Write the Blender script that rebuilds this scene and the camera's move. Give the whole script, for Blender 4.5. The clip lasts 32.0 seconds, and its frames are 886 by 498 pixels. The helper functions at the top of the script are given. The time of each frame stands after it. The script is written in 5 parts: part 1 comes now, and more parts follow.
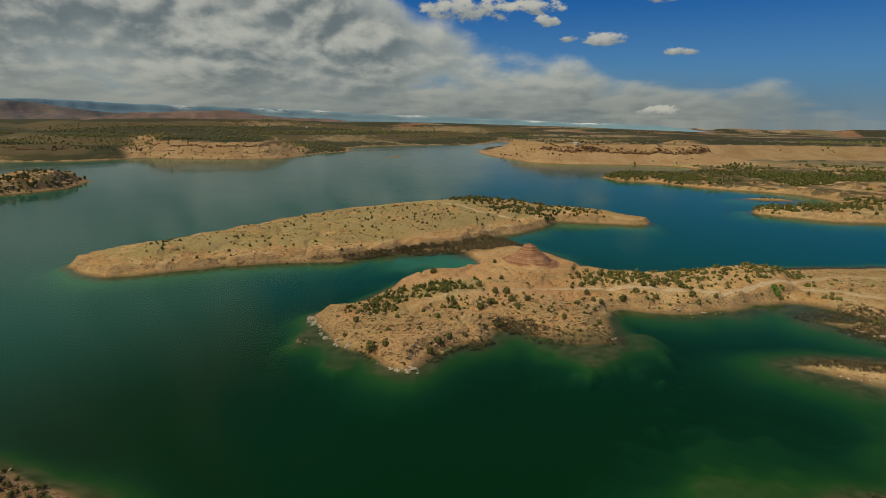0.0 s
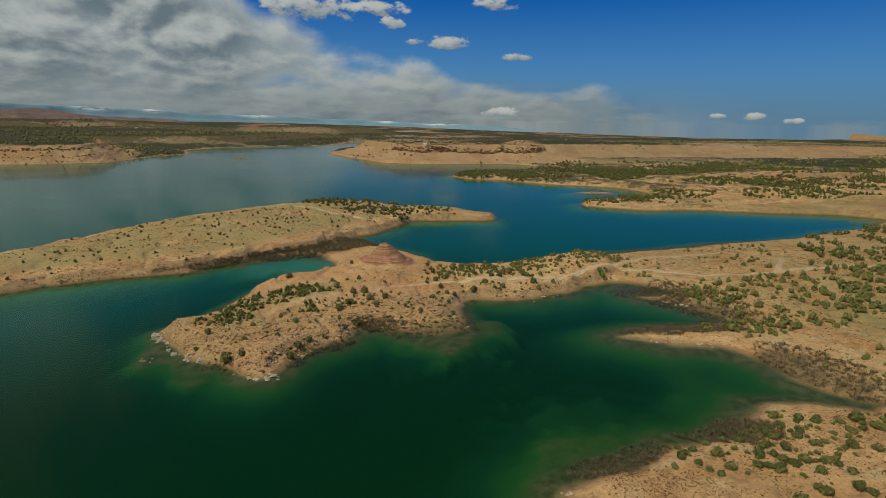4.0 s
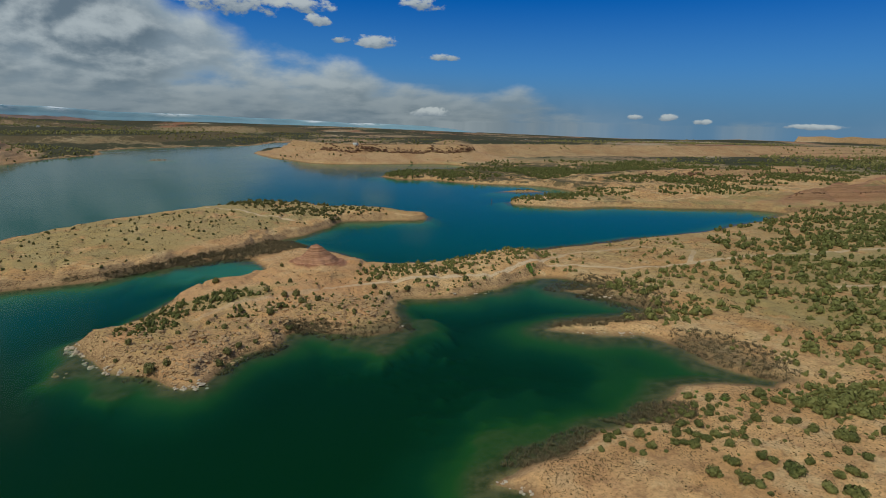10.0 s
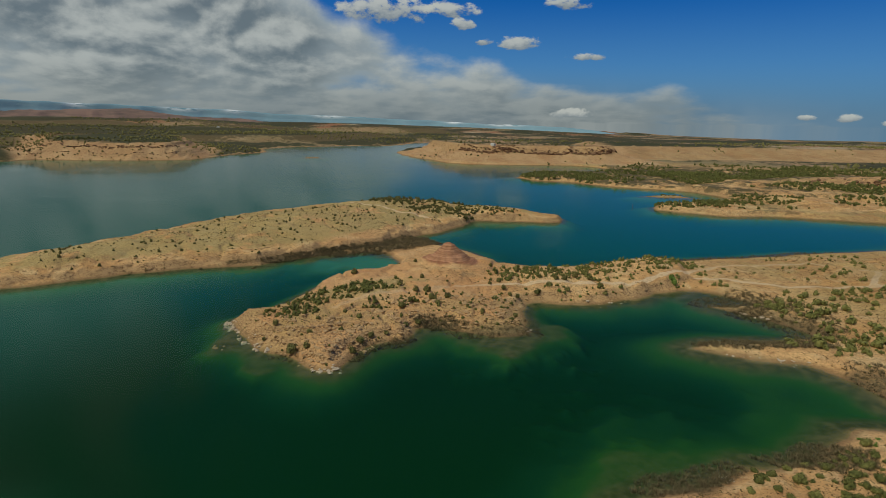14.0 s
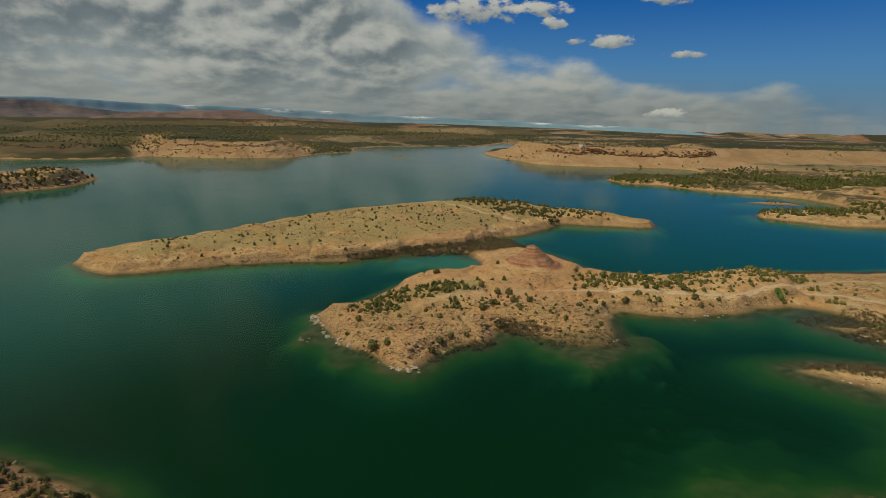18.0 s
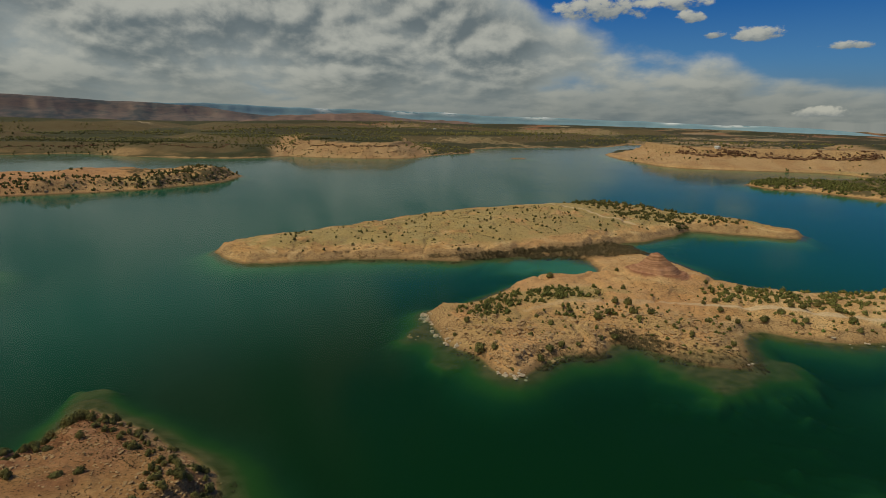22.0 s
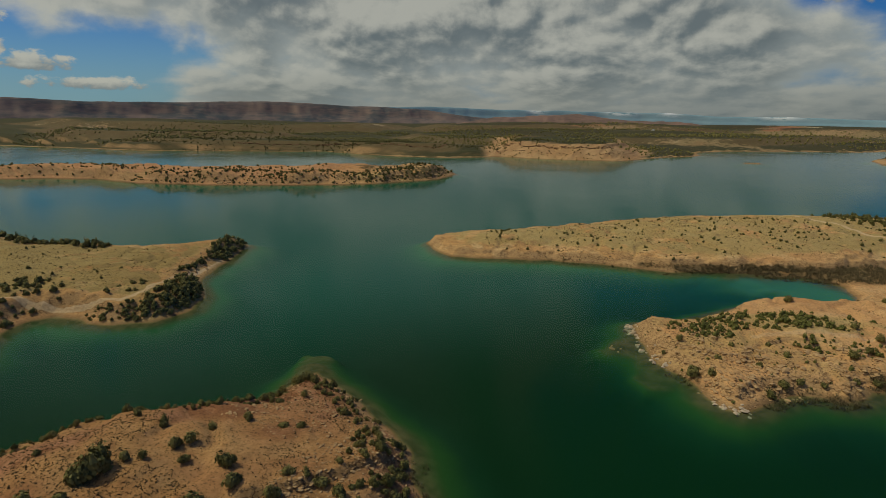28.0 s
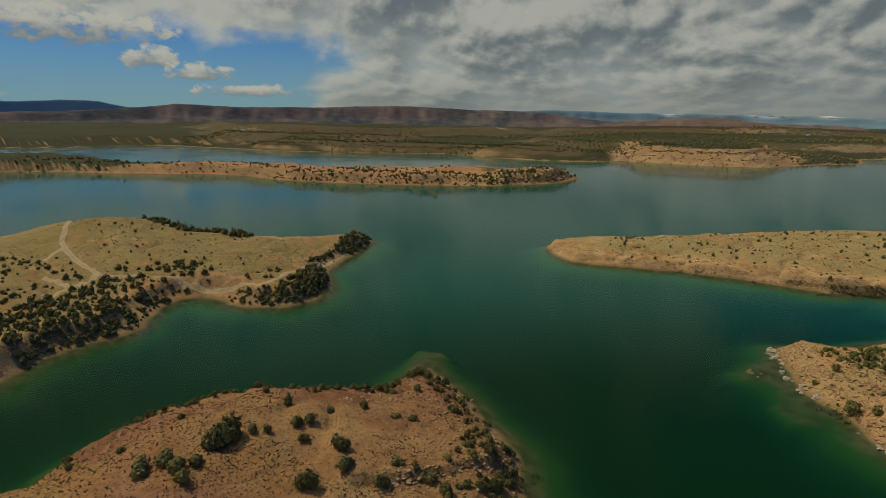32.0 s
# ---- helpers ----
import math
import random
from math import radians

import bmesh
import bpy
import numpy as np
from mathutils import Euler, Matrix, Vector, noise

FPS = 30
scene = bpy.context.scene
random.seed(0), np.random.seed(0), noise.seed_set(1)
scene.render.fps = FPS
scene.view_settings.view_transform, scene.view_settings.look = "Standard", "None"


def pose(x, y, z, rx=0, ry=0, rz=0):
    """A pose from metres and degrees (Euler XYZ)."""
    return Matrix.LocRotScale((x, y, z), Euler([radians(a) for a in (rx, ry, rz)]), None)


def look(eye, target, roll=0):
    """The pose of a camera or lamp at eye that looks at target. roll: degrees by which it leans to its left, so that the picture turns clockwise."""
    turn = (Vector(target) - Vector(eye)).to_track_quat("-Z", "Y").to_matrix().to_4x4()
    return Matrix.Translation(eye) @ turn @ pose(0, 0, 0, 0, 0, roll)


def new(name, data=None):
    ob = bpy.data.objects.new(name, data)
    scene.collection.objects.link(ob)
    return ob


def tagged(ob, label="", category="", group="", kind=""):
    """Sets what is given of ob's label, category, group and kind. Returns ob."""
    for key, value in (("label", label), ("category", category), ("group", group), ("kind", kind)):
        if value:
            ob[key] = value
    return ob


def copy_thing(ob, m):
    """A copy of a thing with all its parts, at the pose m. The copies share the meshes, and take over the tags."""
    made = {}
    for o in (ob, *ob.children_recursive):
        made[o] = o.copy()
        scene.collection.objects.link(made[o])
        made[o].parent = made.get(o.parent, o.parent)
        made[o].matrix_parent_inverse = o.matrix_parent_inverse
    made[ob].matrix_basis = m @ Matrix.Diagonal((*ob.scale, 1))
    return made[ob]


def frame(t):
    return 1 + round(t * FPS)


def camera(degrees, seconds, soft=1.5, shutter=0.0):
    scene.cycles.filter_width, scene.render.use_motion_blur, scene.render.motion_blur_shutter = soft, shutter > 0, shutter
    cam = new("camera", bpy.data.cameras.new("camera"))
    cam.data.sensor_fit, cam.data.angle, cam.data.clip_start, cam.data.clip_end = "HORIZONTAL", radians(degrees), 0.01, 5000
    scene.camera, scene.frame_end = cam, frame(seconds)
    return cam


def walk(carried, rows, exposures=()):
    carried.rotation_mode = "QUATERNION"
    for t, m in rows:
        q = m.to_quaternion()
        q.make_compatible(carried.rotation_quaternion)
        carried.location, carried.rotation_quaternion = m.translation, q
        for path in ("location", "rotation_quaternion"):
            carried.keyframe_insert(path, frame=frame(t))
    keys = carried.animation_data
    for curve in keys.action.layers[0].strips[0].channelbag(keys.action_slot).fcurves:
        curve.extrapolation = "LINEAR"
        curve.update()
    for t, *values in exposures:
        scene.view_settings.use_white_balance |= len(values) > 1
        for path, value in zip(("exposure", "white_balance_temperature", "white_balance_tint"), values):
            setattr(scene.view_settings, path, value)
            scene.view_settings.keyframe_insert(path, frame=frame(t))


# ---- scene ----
cam = camera(77.69, 32.0, soft=0.8)
# seconds, place, yaw, pitch, roll
ROWS = [
    (0, -0.01, 0.00, 60.00, 0.17, -13.28, 0.51),
    (0.5, 0.26, -0.81, 60.11, -1.56, -13.25, 0.58),
    (1, 0.54, -1.63, 60.23, -3.88, -13.22, 0.65),
    (1.5, 0.63, -2.20, 60.32, -5.77, -13.19, 0.66),
    (2, 0.72, -2.78, 60.41, -7.95, -13.17, 0.66),
    (2.5, 0.68, -3.20, 60.50, -10.36, -13.14, 0.69),
    (3, 0.65, -3.61, 60.58, -12.24, -13.11, 0.72),
    (3.5, 0.53, -3.94, 60.66, -13.65, -13.09, 0.73),
    (5.5, 0.07, -5.25, 60.97, -19.47, -12.99, 0.77),
    (6, -0.04, -5.58, 61.05, -21.62, -12.97, 0.78),
    (6.5, -0.08, -5.75, 61.15, -23.32, -12.99, 0.87),
    (7, -0.11, -5.93, 61.24, -24.54, -13.01, 0.97),
    (7.5, -0.14, -5.97, 61.27, -25.20, -13.01, 0.98),
    (8, -0.17, -6.01, 61.30, -25.57, -13.01, 0.98),
    (8.5, -0.18, -5.94, 61.24, -25.32, -12.99, 0.96),
    (9, -0.20, -5.88, 61.18, -24.00, -12.96, 0.93),
    (9.5, -0.13, -5.71, 61.09, -23.43, -12.97, 0.96),
    (10, -0.05, -5.54, 61.00, -22.09, -12.99, 0.99),
    (10.5, 0.05, -5.26, 60.88, -20.83, -13.00, 0.99),
    (11, 0.15, -4.98, 60.75, -18.78, -13.01, 0.99),
    (11.5, 0.30, -4.63, 60.63, -16.34, -13.02, 0.99),
    (12, 0.46, -4.28, 60.50, -14.63, -13.03, 1.00),
    (12.5, 0.57, -3.91, 60.43, -12.25, -13.05, 0.97),
    (13, 0.69, -3.54, 60.35, -10.23, -13.06, 0.94),
    (13.5, 0.66, -3.24, 60.29, -9.00, -13.08, 0.94),
    (14, 0.64, -2.95, 60.24, -8.09, -13.09, 0.95),
    (14.5, 0.62, -2.68, 60.19, -7.19, -13.10, 0.97),
    (16.5, 0.51, -1.60, 60.00, -3.92, -13.14, 1.06),
    (17, 0.49, -1.33, 59.96, -2.85, -13.15, 1.08),
    (17.5, 0.55, -0.99, 59.91, -1.00, -13.15, 1.02),
    (18, 0.62, -0.66, 59.86, 0.69, -13.15, 0.96),
    (18.5, 0.74, -0.29, 59.80, 2.03, -13.15, 0.83),
    (19, 0.85, 0.08, 59.73, 3.00, -13.16, 0.71),
    (19.5, 0.88, 0.55, 59.63, 4.01, -13.17, 0.73),
    (20, 0.91, 1.01, 59.54, 5.48, -13.19, 0.75),
    (20.5, 0.95, 1.57, 59.44, 7.13, -13.17, 0.71),
    (21, 0.99, 2.12, 59.34, 8.40, -13.16, 0.66),
    (21.5, 1.05, 2.61, 59.24, 10.23, -13.17, 0.60),
    (22, 1.12, 3.11, 59.14, 12.97, -13.18, 0.53),
    (22.5, 1.12, 3.54, 59.03, 15.34, -13.19, 0.44),
    (23, 1.13, 3.97, 58.92, 17.62, -13.20, 0.36),
    (23.5, 0.89, 4.25, 58.78, 19.91, -13.19, 0.32),
    (24, 0.66, 4.53, 58.64, 21.72, -13.19, 0.28),
    (24.5, 0.40, 4.73, 58.52, 23.64, -13.17, 0.32),
    (25, 0.14, 4.94, 58.39, 25.52, -13.16, 0.35),
    (25.5, -0.06, 5.15, 58.29, 27.90, -13.16, 0.28),
    (26, -0.25, 5.36, 58.19, 29.94, -13.16, 0.21),
    (26.5, -0.40, 5.48, 58.09, 31.65, -13.15, 0.19),
    (28.5, -0.98, 5.98, 57.72, 35.58, -13.11, 0.12),
    (29, -1.13, 6.10, 57.63, 37.37, -13.10, 0.10),
    (29.5, -1.30, 6.23, 57.47, 39.10, -13.02, 0.17),
    (30, -1.48, 6.35, 57.31, 40.82, -12.95, 0.24),
    (30.5, -1.63, 6.51, 57.14, 42.19, -12.90, 0.22),
    (31, -1.79, 6.66, 56.96, 43.72, -12.85, 0.19),
    (31.5, -1.97, 6.83, 56.78, 45.28, -12.80, 0.17),
    (32, -2.16, 6.99, 56.60, 46.84, -12.75, 0.16),
]
walk(cam, [(t, pose(x, y, z, 90 + pitch, 0, yaw) @ pose(0, 0, 0, 0, 0, roll)) for t, x, y, z, yaw, pitch, roll in ROWS],
     exposures=[(0.0, -0.79, 6850.0, 0.0), (8.0, -0.76, 5600.0, 0.0), (20.0, -0.84, 6850.0, 0.0), (32.0, -0.95, 6900.0, 0.0)])

# ---------------------------------------------------------------- light
SUN_AZ, SUN_EL = 113.0, 57.0        # degrees left of straight ahead, degrees up


def sun_way():
    a, e = radians(SUN_AZ), radians(SUN_EL)
    return Vector((-math.sin(a) * math.cos(e), math.cos(a) * math.cos(e), math.sin(e)))


sun = new("sun", bpy.data.lights.new("sun", "SUN"))
sun.data.energy, sun.data.angle, sun.data.color = 3.8, radians(0.6), (1.0, 0.915, 0.76)
sun.matrix_world = look(sun_way() * 100, (0, 0, 0))


class Nodes:
    """A short way to write a node tree."""

    def __init__(self, tree):
        self.t = tree
        tree.nodes.clear()

    def n(self, kind, ins=None, **props):
        node = self.t.nodes.new(kind)
        for k, v in props.items():
            setattr(node, k, v)
        for k, v in (ins or {}).items():
            self.put(node.inputs[k], v)
        return node

    def put(self, sock, v):
        if isinstance(v, bpy.types.NodeSocket):
            self.t.links.new(v, sock)
        elif isinstance(v, bpy.types.Node):
            self.t.links.new(v.outputs[0], sock)
        else:
            sock.default_value = v

    def m(self, op, a, b=0.0, c=0.0, clamp=False):
        return self.n("ShaderNodeMath", {0: a, 1: b, 2: c}, operation=op, use_clamp=clamp).outputs[0]

    def step(self, v, lo, hi, a=0.0, b=1.0):
        return self.n("ShaderNodeMapRange", {0: v, 1: lo, 2: hi, 3: a, 4: b}, interpolation_type="SMOOTHSTEP").outputs[0]

    def mix(self, f, a, b, blend="MIX"):
        node = self.n("ShaderNodeMix", data_type="RGBA", blend_type=blend)
        self.put(node.inputs[0], f), self.put(node.inputs[6], a), self.put(node.inputs[7], b)
        return node.outputs[2]

    def noise(self, vec, scale, detail=4.0, rough=0.55, dims="3D"):
        node = self.n("ShaderNodeTexNoise", {"Scale": scale, "Detail": detail, "Roughness": rough}, noise_dimensions=dims)
        self.put(node.inputs["Vector"], vec)
        return node.outputs[0]


def rgb(r, g, b):
    return (r, g, b, 1.0)


# small clear-sky clouds: bearing left of straight ahead, height in degrees, half width, half height (radians)
PUFFS = [(-2.0, 10.3, 0.085, 0.026), (-8.5, 10.3, 0.046, 0.015), (-9.7, 9.2, 0.026, 0.011), (-15.3, 7.5, 0.040, 0.013), (-11.7, 7.6, 0.020, 0.007), (-19.5, 10.9, 0.042, 0.012), (-22.0, 6.2, 0.034, 0.007),
         (-20.5, 0.9, 0.042, 0.010), (-40.5, 0.75, 0.016, 0.005), (-43.6, 0.75, 0.018, 0.007), (-46.5, 0.4, 0.016, 0.005), (-55.0, 0.1, 0.050, 0.005), (73.6, 5.7, 0.046, 0.021), (69.6, 4.6, 0.055, 0.015), (66.0, 3.0, 0.10, 0.012),
         (80.0, 7.8, 0.15, 0.030)]


def make_world():
    w = bpy.data.worlds.new("sky")
    w.use_nodes = True
    scene.world = w
    k = Nodes(w.node_tree)
    way = k.n("ShaderNodeTexCoord").outputs["Generated"]
    x, y, z = k.n("ShaderNodeSeparateXYZ", {0: way}).outputs
    up = k.m("MAXIMUM", z, 0.0)
    high = k.n("ShaderNodeCombineXYZ", {0: x, 1: y, 2: k.m("ADD", k.m("MULTIPLY", up, 1.0), 0.16)})
    sky = k.n("ShaderNodeTexSky", {"Vector": high}, sky_type="NISHITA", sun_disc=False, sun_elevation=radians(SUN_EL),
              sun_rotation=radians(-SUN_AZ), altitude=1600.0, air_density=1.0, dust_density=0.3, ozone_density=3.0)
    flat = k.n("ShaderNodeVectorMath", {0: way, 1: (1, 1, 0)}, operation="MULTIPLY").outputs[0]
    flat = k.n("ShaderNodeVectorMath", {0: flat}, operation="NORMALIZE").outputs[0]
    fx, fy, _ = k.n("ShaderNodeSeparateXYZ", {0: flat}).outputs
    rise = k.m("MULTIPLY", k.m("LOGARITHM", k.m("ADD", up, 0.07), 2.718), 0.33)
    p = k.n("ShaderNodeCombineXYZ", {0: fx, 1: fy, 2: rise}).outputs[0]
    warp = k.n("ShaderNodeVectorMath", {0: k.n("ShaderNodeTexNoise", {"Vector": p, "Scale": 5.0, "Detail": 2.0}).outputs[1], 1: (0.05, 0.05, 0.03)}, operation="MULTIPLY").outputs[0]
    p = k.n("ShaderNodeVectorMath", {0: p, 1: warp}, operation="ADD").outputs[0]
    toward = k.n("ShaderNodeVectorMath", {0: flat, 1: (-0.5, 0.866, 0)}, operation="DOT_PRODUCT").outputs["Value"]
    # the deck lies ahead and to the left; its right edge reaches farther near the horizon
    side = k.n("ShaderNodeVectorMath", {0: flat, 1: (0.866, 0.5, 0)}, operation="DOT_PRODUCT").outputs["Value"]
    inside = k.m("SUBTRACT", k.m("SUBTRACT", 0.90, k.m("MULTIPLY", k.m("SUBTRACT", k.m("MINIMUM", up, 0.26), 0.05), 2.9)), side)
    cover = k.step(inside, -0.16, 0.28, -0.30, 0.14)
    gap = k.n("ShaderNodeVectorMath", {0: flat, 1: (-0.978, 0.208, 0)}, operation="DOT_PRODUCT").outputs["Value"]
    cover = k.m("SUBTRACT", cover, k.m("MULTIPLY", k.step(gap, 0.89, 0.985, 0.0, 0.26), k.step(up, 0.20, 0.10)))

    def billow(at):
        return k.m("ADD", k.m("MULTIPLY", k.noise(at, 3.6, 3.0, 0.5), 0.68), k.m("MULTIPLY", k.noise(at, 9.5, 7.0, 0.55), 0.32))

    here = billow(p)
    above = billow(k.n("ShaderNodeVectorMath", {0: p, 1: (-0.012, -0.004, 0.024)}, operation="ADD").outputs[0])
    dens = k.m("ADD", here, cover)
    alpha = k.step(dens, 0.435, 0.575)
    # sunlit tops and shaded flat bases
    lit = k.step(k.m("SUBTRACT", here, above), -0.055, 0.050)
    thick = k.step(dens, 0.52, 0.70)
    grey = k.mix(thick, rgb(0.54, 0.58, 0.61), rgb(0.245, 0.285, 0.315))
    cloud = k.mix(k.m("MULTIPLY", lit, 0.82), grey, rgb(0.86, 0.835, 0.79))
    air = k.mix(1.0, sky.outputs[0], rgb(0.007, 0.078, 0.168), "MULTIPLY")
    air = k.mix(k.step(up, 0.24, 0.0, 0.0, 0.88), air, k.mix(k.step(gap, 0.55, 0.98), rgb(0.20, 0.44, 0.70), rgb(0.38, 0.64, 0.68)))
    # veils of rain and haze low under the cloud deck
    veil = k.m("MULTIPLY", k.step(up, 0.105, 0.01), k.step(inside, -0.30, 0.1, 0.55, 0.95))
    col = k.mix(k.m("MULTIPLY", alpha, 0.95), air, cloud)
    shaft = k.n("ShaderNodeVectorMath", {0: p, 1: (1, 1, 0.35)}, operation="MULTIPLY").outputs[0]
    dim = k.mix(k.step(k.noise(shaft, 5.0, 4.0, 0.55), 0.38, 0.64), rgb(0.215, 0.265, 0.305), rgb(0.38, 0.40, 0.40))
    dim = k.mix(k.step(inside, -0.10, 0.22), rgb(0.18, 0.31, 0.45), dim)
    col = k.mix(k.m("MULTIPLY", veil, k.step(gap, 0.90, 0.98, 0.72, 0.2)), col, dim)
    # single small clouds
    curl = k.noise(k.n("ShaderNodeVectorMath", {0: way, 1: (1, 1, 1.8)}, operation="MULTIPLY").outputs[0], 34.0, 6.0, 0.58)
    for az, el, wide, tall in PUFFS:
        a, e = radians(az), radians(el)
        c = Vector((-math.sin(a) * math.cos(e), math.cos(a) * math.cos(e), math.sin(e)))
        right = Vector((math.cos(a), math.sin(a), 0))
        off = k.n("ShaderNodeVectorMath", {0: way, 1: c}, operation="SUBTRACT").outputs[0]
        u = k.m("DIVIDE", k.n("ShaderNodeVectorMath", {0: off, 1: right}, operation="DOT_PRODUCT").outputs["Value"], wide)
        v = k.m("DIVIDE", k.m("SUBTRACT", z, c.z), tall)
        low = k.m("MULTIPLY", k.m("MINIMUM", v, 0.0), 0.7)
        d = k.m("ADD", k.m("ADD", k.m("MULTIPLY", u, u), k.m("MULTIPLY", v, v)), k.m("MULTIPLY", low, low))
        front = k.step(toward, math.cos(radians(az - 30)) - 0.12, math.cos(radians(az - 30)) - 0.06)
        body = k.m("MULTIPLY", k.step(k.m("ADD", d, k.m("MULTIPLY", k.m("SUBTRACT", 0.5, curl), 4.6)), 0.95, 0.15), front)
        shade = k.mix(k.step(k.m("ADD", v, k.m("MULTIPLY", k.m("SUBTRACT", curl, 0.5), 2.5)), -0.8, 0.7), rgb(0.33, 0.37, 0.41), rgb(0.84, 0.81, 0.76))
        col = k.mix(k.m("MULTIPLY", body, 0.92), col, shade)
    bg = k.n("ShaderNodeBackground", {"Color": col, "Strength": 1.0})
    k.n("ShaderNodeOutputWorld", {0: bg})


make_world()

# ---------------------------------------------------------------- plan of the lake
LONG_FRONT = [(-156.5, 221), (-154, 214), (-144.5, 208), (-130, 201), (-118, 206), (-109, 210), (-100, 215), (-90, 220), (-75, 223), (-59, 226),
              (-45, 228), (-34, 237), (-22, 243), (-7, 254), (12, 263), (23, 280), (38, 293), (56, 311), (66, 329), (87, 326), (107, 321), (121, 320)]
LONG_BACK = [(126, 332), (112, 348), (86, 370), (48, 392), (18, 402), (-31, 362), (-50, 352), (-75, 335), (-100, 302), (-120, 276), (-134, 250), (-150, 236)]
ISLAND_FRONT = [(-41, 161), (-38, 155), (-32, 147), (-30, 141), (-26, 137), (-21, 135), (-18, 131), (-15, 126), (-12, 124), (-9, 124), (-7, 125),
                (-5, 128), (-2, 133), (3, 139), (10, 142), (14, 145), (16, 149), (22, 152), (25, 148), (30, 144), (37, 143), (48, 144), (49, 152),
                (50, 162), (54, 168), (58, 170), (67, 168), (80, 166), (94, 171), (104, 177), (115, 181), (128, 184)]
ISLAND_BACK = [(139, 212), (122, 220), (98, 213), (81, 210), (67, 214), (57, 224), (50, 244), (38, 250), (16, 232), (14, 219), (3, 209), (-10, 205),
               (-18, 194), (-24, 179), (-31, 170), (-40, 165)]
ISTHMUS = [(-26, 241), (-7, 248), (4, 251), (13, 243), (16, 229), (17, 216), (28, 225), (45, 246), (36, 262), (24, 280), (-7, 272), (-26, 258)]
COVE_SHORE = [(93, 170), (104, 177), (117, 180), (130, 172), (134, 163), (131, 159), (116, 161), (125, 150), (128, 145), (133, 135), (133, 130),
              (119, 130), (101, 131), (88, 129), (94, 124), (105, 119), (114, 114), (116, 109), (119, 103), (119, 98), (117, 91), (119, 85), (124, 79)]
NEAR_SHORE = [(120, 77), (105, 84), (98, 86), (93, 83), (86, 80), (82, 77), (74, 76), (69, 77), (62, 75), (56, 73), (50, 73), (45, 71), (41, 69),
              (43, 67), (45, 65), (44, 60), (50, 38), (60, -130), (1500, -150), (1500, 280)]
ARM_SHORE = [(384, 272), (346, 253), (303, 245), (277, 235), (249, 231), (211, 231), (175, 225), (146, 223), (122, 220), (98, 213)]
NORTH_SHORE = [(384, 272), (370, 292), (329, 309), (268, 336), (242, 336), (226, 351), (208, 363), (210, 379), (233, 389), (271, 395), (305, 418),
               (305, 442), (299, 469), (276, 486), (242, 508), (209, 552), (180, 561), (166, 596), (195, 631), (245, 649), (297, 662), (331, 706),
               (324, 742), (297, 767), (225, 773), (147, 786), (118, 816), (78, 940), (55, 1060), (77, 1150), (95, 1230), (260, 1290), (440, 1310), (600, 1335), (660, 1420), (4900, 1420), (4900, 275)]
FORE = [(-99, -60), (-101, 6), (-101, 11), (-104, 15), (-106, 19), (-107, 24), (-109, 29), (-109, 34), (-106, 44), (-101, 51), (-96, 59), (-91, 67),
        (-90, 74), (-92, 82), (-92, 87), (-88, 86), (-81, 84), (-75, 83), (-70, 81), (-65, 79), (-59, 77), (-55, 75), (-52, 72), (-46, 66), (-44, 40), (-50, -60)]
PENIN = [(-219, 162), (-212, 155), (-202, 140), (-196, 129), (-186, 116), (-166, 106), (-159, 96), (-158, 84), (-166, 76), (-175, 72), (-186, 67),
         (-189, 63), (-186, 57), (-179, 51), (-169, 45), (-165, 37), (-164, 31), (-162, 24), (-158, 18), (-153, 12), (-148, -80), (-420, -100), (-330, 10),
         (-318, 30), (-326, 48), (-322, 66), (-312, 84), (-290, 95), (-268, 106), (-252, 118), (-240, 132), (-230, 150), (-223, 164)]
FARPEN = [(-337, 526), (-321, 464), (-341, 410), (-374, 367), (-417, 333), (-466, 302), (-527, 274), (-603, 265), (-653, 240), (-678, 211), (-728, 166),
          (-798, 122), (-831, 72), (-850, -150), (-1250, -150), (-1180, 110), (-1000, 190), (-800, 212), (-735, 250), (-715, 310), (-610, 362), (-540, 400), (-450, 462), (-385, 515), (-350, 530)]
FAR_SHORE = [(-1700, -200), (-1679, 146), (-1574, 274), (-1700, 350), (-1620, 470), (-1366, 528), (-1105, 571), (-972, 654), (-862, 714), (-804, 770), (-686, 740),
             (-579, 735), (-505, 752), (-462, 800), (-456, 830), (-390, 816), (-320, 813), (-252, 836), (-230, 925), (-207, 990), (-178, 1030), (-205, 1160), (-160, 1240),
             (-30, 1330), (60, 1350), (95, 1400), (142, 1560), (265, 1600), (436, 1430), (520, 1360), (640, 1345), (4950, 1345), (4950, 4950), (-4950, 4950), (-4950, -200)]
ISLETS = [((-92, 893), (-66, 896), (-66, 908), (-90, 906)), ((236, 441), (251, 431), (274, 428), (267, 446))]

